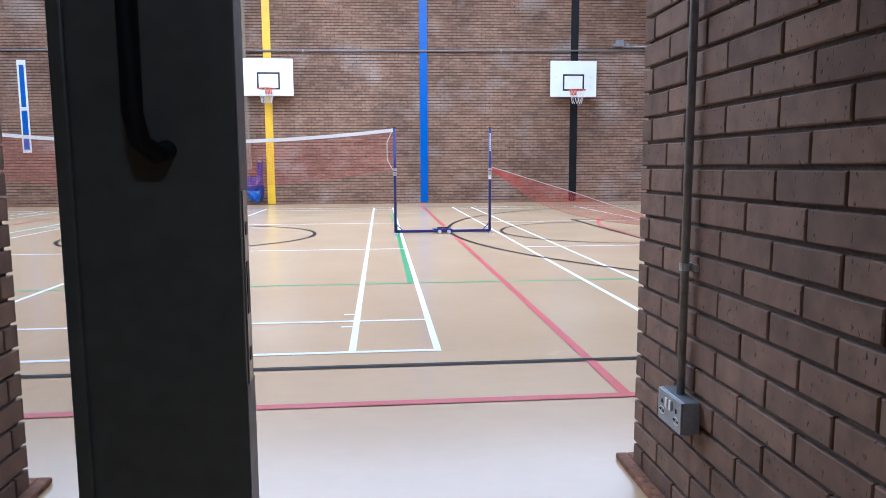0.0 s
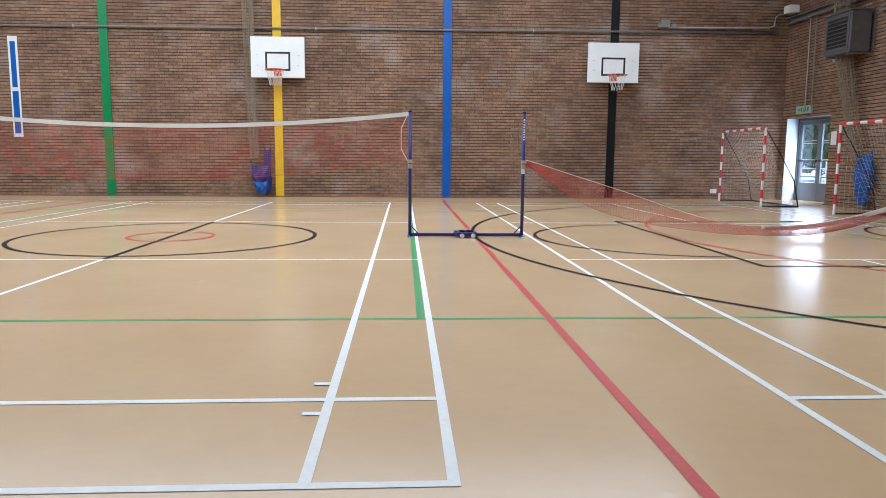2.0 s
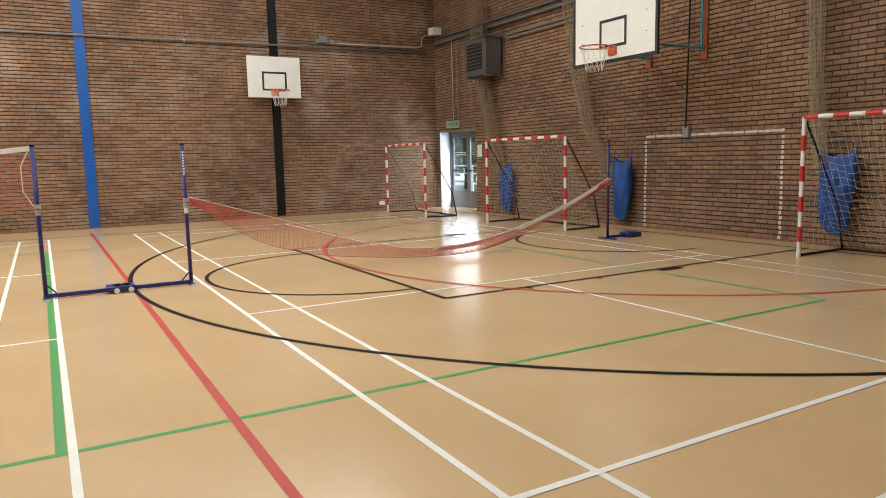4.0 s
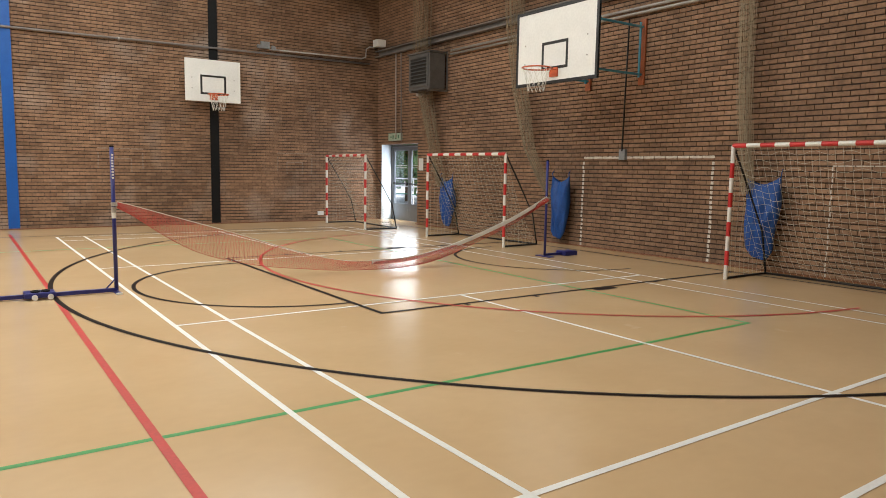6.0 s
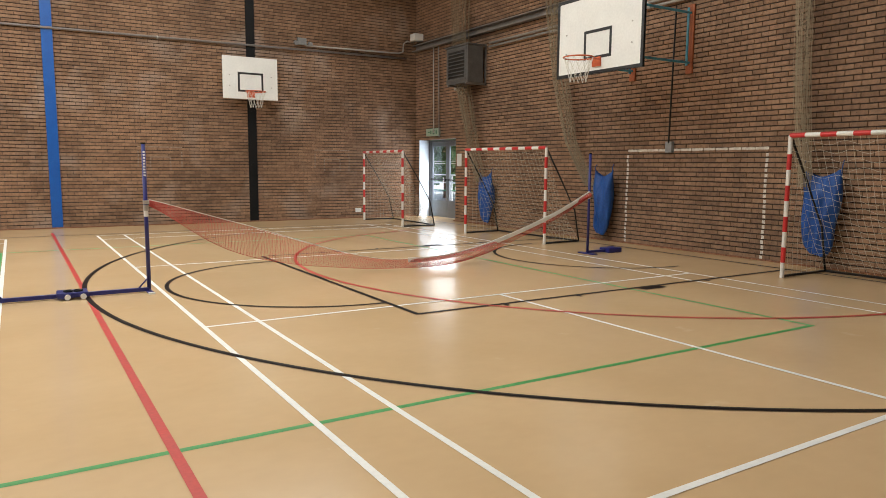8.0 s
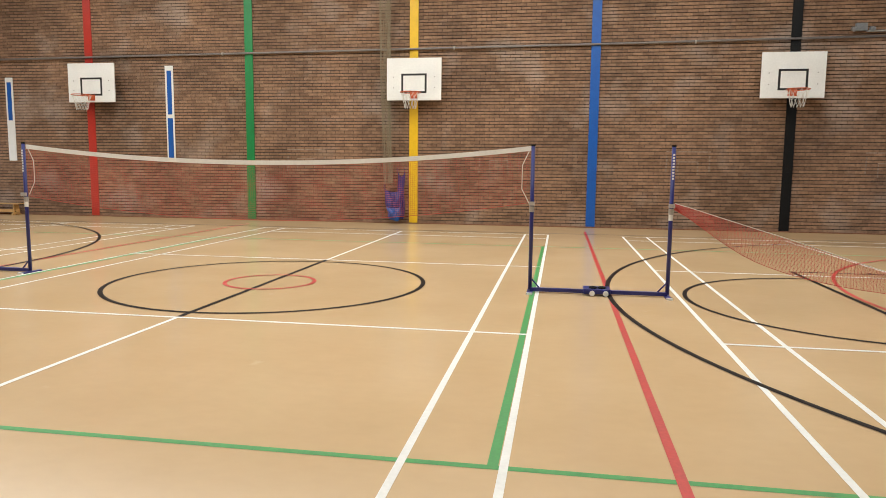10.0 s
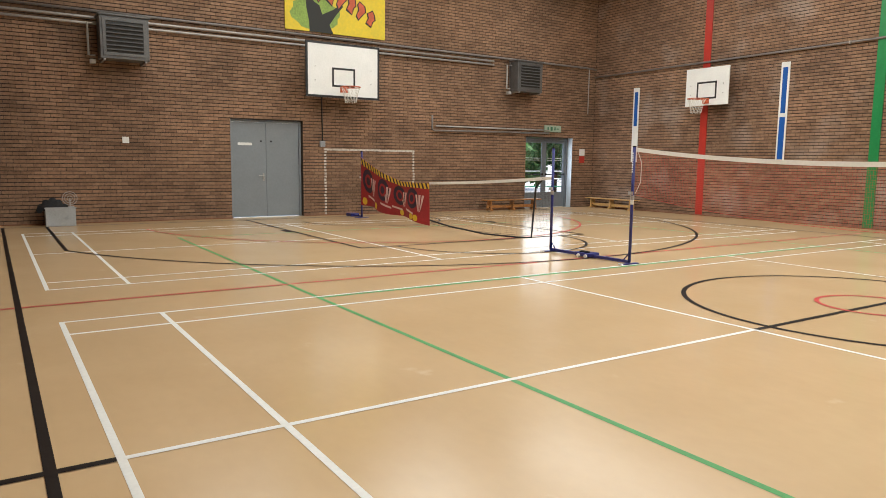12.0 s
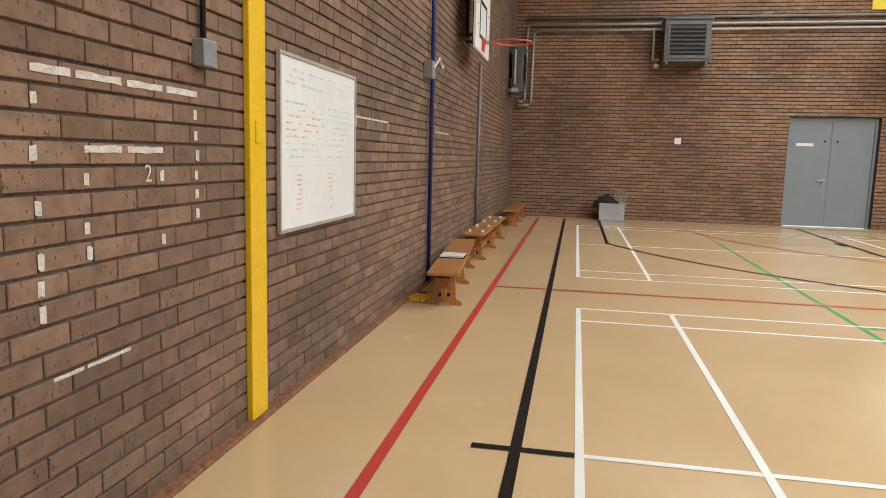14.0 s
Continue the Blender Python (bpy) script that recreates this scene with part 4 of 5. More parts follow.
# ---------------------------------------------------------------- whiteboard
wb = thing("whiteboard", (-3.94, SOUTH, 0.87), "large white enamel board with faint pen writing on the brick wall", "whiteboard")
part("panel", Mesh().box(-0.58, 0.58, 0.006, 0.018, 0, 0.87), ENAMEL, wb)
for a in ((-0.59, 0.59, -0.012, 0.006), (-0.59, 0.59, 0.864, 0.882), (-0.592, -0.574, 0.006, 0.864), (0.574, 0.592, 0.006, 0.864)):
    part("frame_edge", Mesh().box(a[0], a[1], 0.004, 0.026, a[2], a[3]), GALV, wb, bevel=0.002)
rng = random.Random(4)
ink_b, ink_r = Mesh(), Mesh()
for i in range(12):
    z = 0.8 - i * 0.034 - (0.06 if i > 2 else 0)
    for u0, u1, p in ((-0.5, -0.32, 0.2), (-0.3, 0.0, 0.45), (0.1, 0.5, 0.35)):
        u = u0
        while u < u1:
            w = rng.uniform(0.015, 0.05)
            if rng.random() > p:
                (ink_r if 4 < i < 9 and u0 < 0.0 and rng.random() > 0.5 else ink_b).box(-u - w, -u, 0.018, 0.0186, z, z + rng.uniform(0.006, 0.013))
            u += w + rng.uniform(0.01, 0.03)
for z in (0.32, 0.58):
    ink_b.box(-0.5, 0.5, 0.018, 0.0184, z, z + 0.003)
for i in range(9):
    for u in (-0.12, 0.35):
        if rng.random() > 0.3:
            ink_r.box(u - 0.05, u + rng.uniform(-0.02, 0.03), 0.018, 0.0186, 0.27 - i * 0.025, 0.278 - i * 0.025)
part("pen_writing", ink_b, INK_BLUE, wb, "faint blue-grey pen marks", kind="stuff")
part("red_pen_writing", ink_r, INK_RED, wb, "faint red pen marks", kind="stuff")


# ---------------------------------------------------------------- badminton posts
def post(parent, x, y, h=1.55, mark=False):
    p = part("post", Mesh().tube([(x, y, 0.03), (x, y, h)], 0.021, 12), NAVY, parent, "navy steel post", smooth=True)
    part("post_cap", Mesh().tube([(x, y, h), (x, y, h + 0.015)], 0.024, 12), BLACK_PAINT, p)
    part("cleat", Mesh().box(x - 0.03, x + 0.03, y - 0.05, y - 0.02, 0.93, 0.97).tube([(x, y, 0.86), (x, y, 0.92)], 0.026, 12), GALV, p)
    if mark:
        m = Mesh()
        for i in range(9):
            m.box(x - 0.01, x + 0.01, y - 0.0235, y - 0.0215, 1.22 + i * 0.03, 1.238 + i * 0.03)
        part("lettering", m, WHITE_PLASTIC, p, kind="stuff")
        part("white_sticker", Mesh().tube([(x, y, 0.8), (x, y, 0.88)], 0.0225, 12), WHITE_PLASTIC, p)
    return p


def twin_posts(xl, xr, y):
    ob = thing("badminton_post_pair", ((xl + xr) / 2, y, 0), "navy twin badminton posts joined by a floor bar", "net post", "badminton posts")
    h = (xr - xl) / 2
    post(ob, -h, 0)
    post(ob, h, 0, mark=True)
    part("floor_bar", Mesh().box(-h, h, -0.022, 0.022, 0.012, 0.052), NAVY, ob, bevel=0.003)
    w = part("weight_box", Mesh().box(-0.15, 0.13, -0.11, 0.11, 0.02, 0.075), NAVY, ob, bevel=0.012)
    for s in (-0.05, 0.04):
        part("knob", Mesh().tube([(s + 0.035 * math.cos(a), -0.05 + 0.035 * math.sin(a), 0.085) for a in np.linspace(0, 6.283, 17)[:-1]], 0.01, 6, closed=True), BLACK_PAINT, w)
    for s in (-0.06, 0.08):
        part("wheel", Mesh().tube([(s, -0.13, 0.03), (s, -0.10, 0.03)], 0.028, 12), WHITE_PLASTIC, w)
    for s in (-h, h):
        part("foot", Mesh().box(s - 0.03, s + 0.03, -0.16, 0.16, 0.0, 0.014), NAVY, ob, bevel=0.004)
        part("brace", Mesh().tube([(s, 0, 0.16), (s - math.copysign(0.1, s), 0, 0.05)], 0.008, 6), NAVY, ob)
        part("end_cap", Mesh().box(s - 0.032, s + 0.032, -0.175, -0.15, 0, 0.02), WHITE_PLASTIC, ob)
    return ob


twin_posts(-0.1, 1.32, 6.7)
twin_posts(-7.70, -6.14, 6.7)


def end_post(x, y, s):
    ob = thing("badminton_post", (x, y, 0), "navy badminton post on a weighted floor base", "net post", "badminton posts")
    post(ob, 0, 0)
    part("floor_bar", Mesh().box(min(0, s * 0.55), max(0, s * 0.55), -0.022, 0.022, 0.012, 0.05), NAVY, ob, bevel=0.003)
    part("weight_box", Mesh().box(s * 0.5 - 0.14, s * 0.5 + 0.14, -0.11, 0.11, 0.0, 0.075), NAVY, ob, bevel=0.012)
    part("foot", Mesh().box(-0.05, 0.05, -0.17, 0.17, 0.0, 0.014), NAVY, ob, bevel=0.004)
    return ob


end_post(7.76, 6.9, 1)
end_post(-14.62, 6.95, -1)


# ---------------------------------------------------------------- nets
def curve_through(pts):
    xs, zs = [p[0] for p in pts], [p[1] for p in pts]
    return lambda x: float(np.interp(x, xs, zs))


def smooth_curve(pts):
    """A soft line through a few (x, z) places."""
    f = curve_through(pts)
    return lambda x: sum(f(x + d) for d in (-0.25, -0.12, 0, 0.12, 0.25)) / 5


def court_net(name, x0, x1, y0, y1, top, bottom, label, material, tape=0.05, cell=0.024, strand=0.0011, tape_from=None, belly=0.0, tape_mat=None):
    ob = thing(name, ((x0 + x1) / 2, (y0 + y1) / 2, 0), label, "net", "badminton nets")
    cx, cy = (x0 + x1) / 2, (y0 + y1) / 2
    yy = lambda x: y0 + (y1 - y0) * (x - x0) / (x1 - x0)

    def P(x, v):
        zt, zb = top(x), bottom(x)
        return (x - cx, yy(x) - cy + belly * math.sin(v * 2.5) * math.sin(x * 2.1), zt + (zb - zt) * v)

    m = Mesh()
    n = int((x1 - x0) / cell)
    for i in range(n + 1):
        x = x0 + (x1 - x0) * i / n
        m.tube([P(x, v) for v in (0, 0.33, 0.67, 1)], strand, 3, caps=False)
    k = 28
    xs = [x0 + (x1 - x0) * i / 48 for i in range(49)]
    for j in range(k + 1):
        m.tube([P(x, j / k) for x in xs], strand, 3, caps=False)
    part("mesh", m, material, ob, "fine knotted net", kind="stuff")
    part("bottom_cord", Mesh().tube([P(x, 1.0) for x in xs], 0.003, 5), material, ob)
    t0 = x0 if tape_from is None else tape_from
    xs2 = [t0 + (x1 - t0) * i / 48 for i in range(49)]
    t = Mesh()
    t.sheet(lambda u, v: (lambda p: (p[0], p[1] - 0.006, p[2] + 0.012 - v * tape))(P(t0 + (x1 - t0) * u, 0.0)), 60, 2, 0.012)
    part("top_tape", t, tape_mat or TAPE, ob, "white top tape")
    if t0 > x0:
        part("top_cord", Mesh().tube([P(x0 + (t0 - x0) * i / 24, 0.0) for i in range(25)], 0.004, 5), STRING, ob)
    return ob


def sag(x0, x1, z0, z1, dip):
    return lambda x: z0 + (z1 - z0) * (x - x0) / (x1 - x0) - dip * (1 - ((2 * x - x0 - x1) / (x1 - x0)) ** 2)


netb = court_net("badminton_net", -6.1, -0.12, 6.7, 6.7, sag(-6.1, -0.12, 1.53, 1.54, 0.17), sag(-6.1, -0.12, 0.93, 0.96, 0.24), "taut red badminton net with white tape between navy posts", RED_NET)
for s in (-1, 1):
    part("side_cord", Mesh().tube([(s * 2.97, 0, 1.5), (s * 2.90, 0, 1.35), (s * 2.90, 0, 1.1), (s * 2.98, 0, 0.95)], 0.005, 5), STRING, netb)
court_net("slack_badminton_net", 1.36, 7.74, 6.72, 6.88,
          smooth_curve([(1.2, 1.03), (1.36, 0.98), (2.0, 0.78), (2.6, 0.60), (3.4, 0.33), (4.1, 0.15), (5.0, 0.13), (5.6, 0.22), (6.2, 0.38), (6.8, 0.57), (7.3, 0.76), (7.74, 0.97), (8.0, 1.08)]),
          smooth_curve([(1.2, 1.0), (1.36, 0.95), (1.9, 0.52), (2.3, 0.33), (3.0, 0.16), (4.0, 0.03), (5.0, 0.015), (5.6, 0.10), (6.2, 0.25), (6.8, 0.44), (7.3, 0.64), (7.74, 0.92), (8.0, 1.0)]),
          "slack red badminton net sagging down to the floor", RED_NET, tape=0.06, tape_from=4.5, belly=0.12, cell=0.034, strand=0.0014)
court_net("badminton_net", -11.6, -7.74, 6.95, 6.72, sag(-11.6, -7.74, 0.92, 1.12, 0.02), sag(-11.6, -7.74, 0.10, 0.22, 0.05), "low dark badminton net with white tape and black hem", mat("dark_net", (0.07, 0.05, 0.04), 0.8), cell=0.035, strand=0.0007)
hem = solid("net_hem", Mesh().tube([(-11.6, 6.95, 0.17), (-10.8, 6.92, 0.11), (-9.6, 6.86, 0.08), (-8.6, 6.8, 0.12), (-8.25, 6.78, 0.15), (-8.22, 6.78, 0.5), (-8.15, 6.76, 0.95), (-7.95, 6.74, 1.1)], 0.016, 6), BLACK_CLOTH, "black hem rope hanging from the low net", "rope")

# printed cloth banner hung over the low net
BX0, BX1 = -14.55, -11.55


def cloth(u, v, off=0.0):
    x = BX0 + (BX1 - BX0) * u
    zt = 1.42 - 0.50 * min(1, u / 0.62) ** 0.75 - 0.02 * u
    zb = 0.30 - 0.22 * u + 0.02 * math.sin(u * 11)
    y = 6.93 + 0.05 * math.sin(u * 13) * (0.3 + v) - 0.03 - off
    return (x, y, zt + (zb - zt) * v)


ban = thing("cloth_banner", (0, 0, 0), "red and black printed cloth banner draped over the low net", "banner")
part("cloth", Mesh().sheet(lambda u, v: cloth(u, v), 60, 12, 0.006), BANNER_RED, ban)
part("hazard_edge", Mesh().sheet(lambda u, v: cloth(u, v * 0.13, 0.004), 60, 2, 0.003), BANNER_YELLOW, ban, "yellow and black striped edge")
for i in range(22):
    u0 = i / 22
    part("black_stripe", Mesh().sheet(lambda u, v, u0=u0: cloth(u0 + u * 0.02 + v * 0.02, v * 0.13, 0.007), 1, 2, 0.002), BANNER_DARK, ban)
for k, u0 in enumerate((0.03, 0.3, 0.52, 0.72)):
    for r0, mm in ((0.085, BANNER_DARK), (0.05, BANNER_RED), (0.03, BANNER_DARK)):
        part("disc", Mesh().sheet(lambda u, v, r0=r0, u0=u0: cloth(u0 + 0.08 + r0 * v * math.cos(6.283 * u), 0.42 + r0 * 3.2 * v * math.sin(6.283 * u), 0.006 + 0.1 * (0.1 - r0)), 16, 2), mm, ban)
for u0 in (0.20, 0.44, 0.66, 0.90):
    for q in (-0.03, 0.0, 0.03):
        part("pale_stroke", Mesh().sheet(lambda u, v, u0=u0, q=q: cloth(u0 + q * (1.3 - v) + (u - 0.5) * 0.02 * (1.2 - v), 0.30 + 0.42 * v, 0.009), 2, 6), BANNER_PALE, ban)
for u0 in (0.05, 0.27, 0.62, 0.80, 0.86):
    part("yellow_disc", Mesh().sheet(lambda u, v, u0=u0: cloth(u0 + 0.03 * v * math.cos(6.283 * u), 0.90 + 0.085 * v * math.sin(6.283 * u), 0.011), 12, 2), BANNER_YELLOW, ban)
for u0 in (0.1, 0.36, 0.5, 0.7):
    part("pale_lettering", Mesh().sheet(lambda u, v, u0=u0: cloth(u0 + 0.13 * u, 0.74 + 0.05 * v + 0.05 * u, 0.010), 6, 1), BANNER_PALE, ban)

# mural panel high on the west wall
mu = thing("mural_panel", (WEST, 6.8, 4.34), "bright yellow graffiti mural panel high on the brick wall", "mural")
part("panel", Mesh().box(0, 0.03, -1.3, 1.3, 0, 1.75), MURAL_YELLOW, mu, bevel=0.004)
part("green_patch", Mesh().prism([(-0.55 + a * 0.62 + 0.05 * math.sin(7 * t), 0.42 + b * 0.38) for t, a, b in [(t, math.cos(t), math.sin(t)) for t in np.linspace(0, 6.1, 20)]], "x", 0.03, 0.032), MURAL_GREEN, mu)
part("black_figure", Mesh().prism([(-0.7, 0.0), (-0.72, 0.25), (-0.78, 0.55), (-0.8, 0.95), (-0.68, 0.98), (-0.6, 0.7), (-0.45, 0.62), (-0.38, 0.42), (-0.12, 0.55), (0.12, 0.72), (0.16, 0.66), (-0.02, 0.45), (-0.2, 0.2), (-0.1, 0.0)], "x", 0.03, 0.035), MURAL_BLACK, mu, "black silhouette shape")
for grow, low, high, material in ((0.035, 0.035, 0.037, MURAL_BLACK), (0.0, 0.037, 0.041, MURAL_ORANGE)):
    for k, (a, b) in enumerate(((-0.42, 0.98), (-0.16, 0.92), (0.10, 0.84), (0.36, 0.74), (0.62, 0.62), (0.88, 0.46))):
        up = 0.28 - 0.02 * k
        flare = 0.05 if k % 2 else -0.04
        part("graffiti_stroke", Mesh().prism([(a - 0.10 - grow, b - up * 0.5 - grow), (a - 0.02 + flare, b - up - grow), (a + 0.05 + grow, b - up * 0.4), (a + 0.12 + grow, b - up * 0.1), (a + 0.10 + grow, b + up * 0.6), (a + 0.02 + flare, b + up + grow), (a - 0.06 - grow, b + up * 0.7), (a - 0.03 - grow, b + up * 0.1)], "x", low, high), material, mu)


# ---------------------------------------------------------------- goals
def goal(x, y0, y1, h, d, turn_x, label):
    """A five-a-side goal: striped posts and bar at x, net and black back frame d behind it."""
    ob = thing("football_goal", (x, (y0 + y1) / 2, 0), label, "goal", "five-a-side goals")
    w = (y1 - y0) / 2
    for s in (-w, w):
        p = part("post", Mesh().tube([(0, s, 0), (0, s, h)], 0.026, 12), POST_WHITE, ob, "white post with red bands")
        for k in range(4):
            z = 0.19 + k * 0.38
            part("red_band", Mesh().tube([(0, s, z), (0, s, min(h, z + 0.19))], 0.0275, 12), POST_RED, p, "red tape band")
    c = part("crossbar", Mesh().tube([(0, -w, h), (0, w, h)], 0.028, 12), POST_WHITE, ob, "white crossbar with red bands")
    n = max(9, int(round(2 * w / 0.2)) | 1)
    for i in range(0, n, 2):
        part("red_band", Mesh().tube([(0, -w + 2 * w * i / n, h), (0, -w + 2 * w * (i + 1) / n, h)], 0.0295, 12), POST_RED, c, "red tape band")
    for s in (-w, w):
        part("ground_bar", Mesh().tube([(0, s, 0.018), (d, s, 0.018)], 0.016, 8), BLACK_STEEL, ob, smooth=True)
        part("back_stay", Mesh().tube([(0, s, h), (d * 0.45, s, h * 0.66), (d * 0.85, s, h * 0.34), (d, s, 0.02)], 0.014, 8), BLACK_STEEL, ob, smooth=True)
    part("rear_bar", Mesh().tube([(d, -w, 0.018), (d, w, 0.018)], 0.016, 8), BLACK_STEEL, ob, smooth=True)
    prof = [(0, h), (d * 0.2, h * 0.72), (d * 0.42, h * 0.45), (d * 0.7, h * 0.2), (d, 0.03)]

    def B(u, v):
        q = v * 4
        i = min(3, int(q))
        a, b = prof[i], prof[i + 1]
        f = q - i
        bell = 0.06 * math.sin(u * 9) * math.sin(v * 3.1)
        return (a[0] + (b[0] - a[0]) * f + bell, -w + 2 * w * u, a[1] + (b[1] - a[1]) * f - 0.05 * math.sin(v * 3.1) * math.sin(u * 3.14))

    nm = Mesh()
    nu, nv = int(2 * w / 0.09), 20
    for i in range(nu + 1):
        nm.tube([B(i / nu, j / 16) for j in range(17)], 0.0022, 3, caps=False)
    for j in range(nv + 1):
        nm.tube([B(i / 30, (j + 0.25 * math.sin(i * 1.3 + j)) / (nv + 0.5)) if 0 < j < nv else B(i / 30, j / nv) for i in range(31)], 0.0022, 3, caps=False)
    for s in (-w, w):
        for j in range(1, 20):
            z = h * j / 20
            reach = float(np.interp(-z, [-p[1] for p in prof], [p[0] for p in prof]))
            nm.tube([(0, s, z), (reach * 0.5, s + 0.02, z - 0.03), (reach, s, z)], 0.0022, 3, caps=False)
        for k in range(1, 9):
            xx = d * k / 9
            zz = float(np.interp(xx, [p[0] for p in prof], [p[1] for p in prof]))
            nm.tube([(xx, s, 0.02), (xx, s + 0.02, zz / 2), (xx, s, zz)], 0.0022, 3, caps=False)
    part("goal_net", nm, GOAL_NET, ob, "off-white knotted net", kind="stuff")
    ob.matrix_world = pose(x, (y0 + y1) / 2, 0, 0, 0, turn_x)
    return ob


goal(7.55, 12.5, 14.75, 1.68, 0.8, -3, "red and white striped goal with net beside the corner")
goal(7.97, 8.27, 10.6, 1.68, 0.85, 3, "red and white striped goal with net against the wall")
goal(8.22, 1.5, 3.94, 1.745, 0.95, 0, "red and white striped goal with net against the wall")


# ---------------------------------------------------------------- gathered curtain nets with their bags
def curtain(pts, r0, r1, label, turns=46, seed=1):
    """A gathered net that hangs as a bundle of strands along pts, with crossing knots."""
    ob = thing("curtain_net", (0, 0, 0), label, "net", "curtain nets")
    rng = random.Random(seed)
    m = Mesh()
    pts = [Vector(p) for p in pts]
    n = 24

    def at(v):
        q = v * (len(pts) - 1)
        i = min(len(pts) - 2, int(q))
        return pts[i].lerp(pts[i + 1], q - i)

    for k in range(turns):
        a = 2 * math.pi * k / turns
        tw, rr = rng.uniform(-2, 2), rng.uniform(0.55, 1)
        line = []
        for j in range(n + 1):
            v = j / n
            r = (r0 + (r1 - r0) * v) * rr * (1 + 0.08 * math.sin(5 * v * 3.1 + k))
            line.append(at(v) + Vector((r * math.cos(a + tw * v), r * math.sin(a + tw * v), 0)))
        m.tube(line, 0.0032, 3, caps=False)
    for k in range(90):
        v = k / 90
        c, r, a = at(v), (r0 + (r1 - r0) * v), rng.uniform(0, 6.28)
        m.tube([c + Vector((r * math.cos(a), r * math.sin(a), 0)), c + Vector((r * 0.2, 0, -0.05)), c + Vector((-r * math.cos(a), -r * math.sin(a), -0.1))], 0.0028, 3, caps=False)
    part("netting", m, CREAM_NET, ob, "cream gathered netting", kind="stuff")
    return ob


def bag(at, h, wide, deep, material, label, turn, seed):
    """A canvas sack hung flat from its two top corners: taut edges, diagonal folds, a slack rounded foot."""
    ob = thing("net_bag", at, label, "bag", "net bags")
    rng = random.Random(seed)
    ph = [rng.uniform(0, 6) for _ in range(5)]
    lean = rng.uniform(-0.05, 0.05)

    def skin(u, v):
        a = 2 * math.pi * u
        c, d = math.cos(a), math.sin(a)
        half = wide / 2 * (1.06 - 0.30 * v ** 1.3) * (1 - max(0, (v - 0.86) / 0.14) ** 2 * 0.45)
        full = 0.16 + 0.84 * math.sin(math.pi * min(1, 0.08 + v * 0.86)) ** 1.2
        drag = 0.13 * math.sin(4.5 * d + 6.5 * v + ph[0]) + 0.09 * math.sin(8 * d - 10 * v + ph[1]) + 0.05 * math.sin(15 * d + 17 * v + ph[2])
        dip = 0.10 * (1 - d * d) * (1 - v) ** 3
        return (deep / 2 * c * full * (1 + 0.3 * math.copysign(1, c)) + drag * deep * 0.42 * (0.35 + full) * c, half * d + lean * v + 0.012 * math.sin(9 * v + ph[3]), h * (1 - v) - dip * h + 0.02 * d * v)

    part("sack", Mesh().sheet(skin, 56, 26), material, ob, smooth=True)
    for s in (-1, 1):
        part("tie_cord", Mesh().tube([(0, s * wide * 0.5, h - 0.01), (-0.01, s * wide * 0.52, h + 0.05), (0.03, s * wide * 0.5, h + 0.1)], 0.007, 5), material, ob)
    ob.matrix_world = pose(*at, 0, 0, turn)
    return ob


curtain([(-3.88, NORTH - 0.22, H_WALL), (-3.88, NORTH - 0.22, 4.8), (-3.85, NORTH - 0.22, 2.6), (-3.80, NORTH - 0.22, 0.95)], 0.16, 0.11, "cream divider net gathered beside the yellow column", seed=2)
bag((-3.70, NORTH - 0.2, 0.1), 0.72, 0.42, 0.26, BAG_PURPLE, "indigo bag holding the end of the gathered net", 90, 3)
bag((-3.66, NORTH - 0.3, 0.08), 0.32, 0.32, 0.2, BAG_BLUE, "small blue sack at the foot of the indigo net bag", 90, 12)
bag((-3.52, NORTH - 0.16, 0.12), 1.1, 0.16, 0.14, BAG_PURPLE, "indigo flap of the net bag hanging beside the yellow column", 90, 8)
curtain([(9.2, 12.9, H_WALL), (9.2, 12.85, 4.2), (9.2, 12.72, 3.2), (9.2, 12.3, 1.9), (9.2, 11.95, 1.0)], 0.24, 0.12, "cream gathered net curving down to a blue bag", seed=4)
curtain([(9.2, 9.55, H_WALL), (9.2, 9.5, 4.4), (9.2, 9.3, 3.0), (9.2, 8.95, 1.8), (9.2, 8.4, 1.0)], 0.22, 0.10, "cream gathered net sweeping down to a blue bag", seed=5)
curtain([(9.2, 4.5, H_WALL), (9.2, 4.48, 3.6), (9.2, 4.42, 2.2), (9.2, 4.3, 1.1)], 0.13, 0.10, "cream gathered net hanging behind the goal", seed=6)
bag((9.28, 11.87, 0.1), 1.12, 0.46, 0.3, BAG_BLUE, "blue canvas net bag hanging at the wall", 0, 4)
bag((9.28, 8.14, 0.14), 1.16, 0.42, 0.3, BAG_BLUE, "blue canvas net bag hanging at the wall", 0, 5)
bag((9.28, 4.12, 0.2), 1.16, 0.5, 0.34, BAG_BLUE, "blue canvas net bag hanging behind the goal", 0, 6)


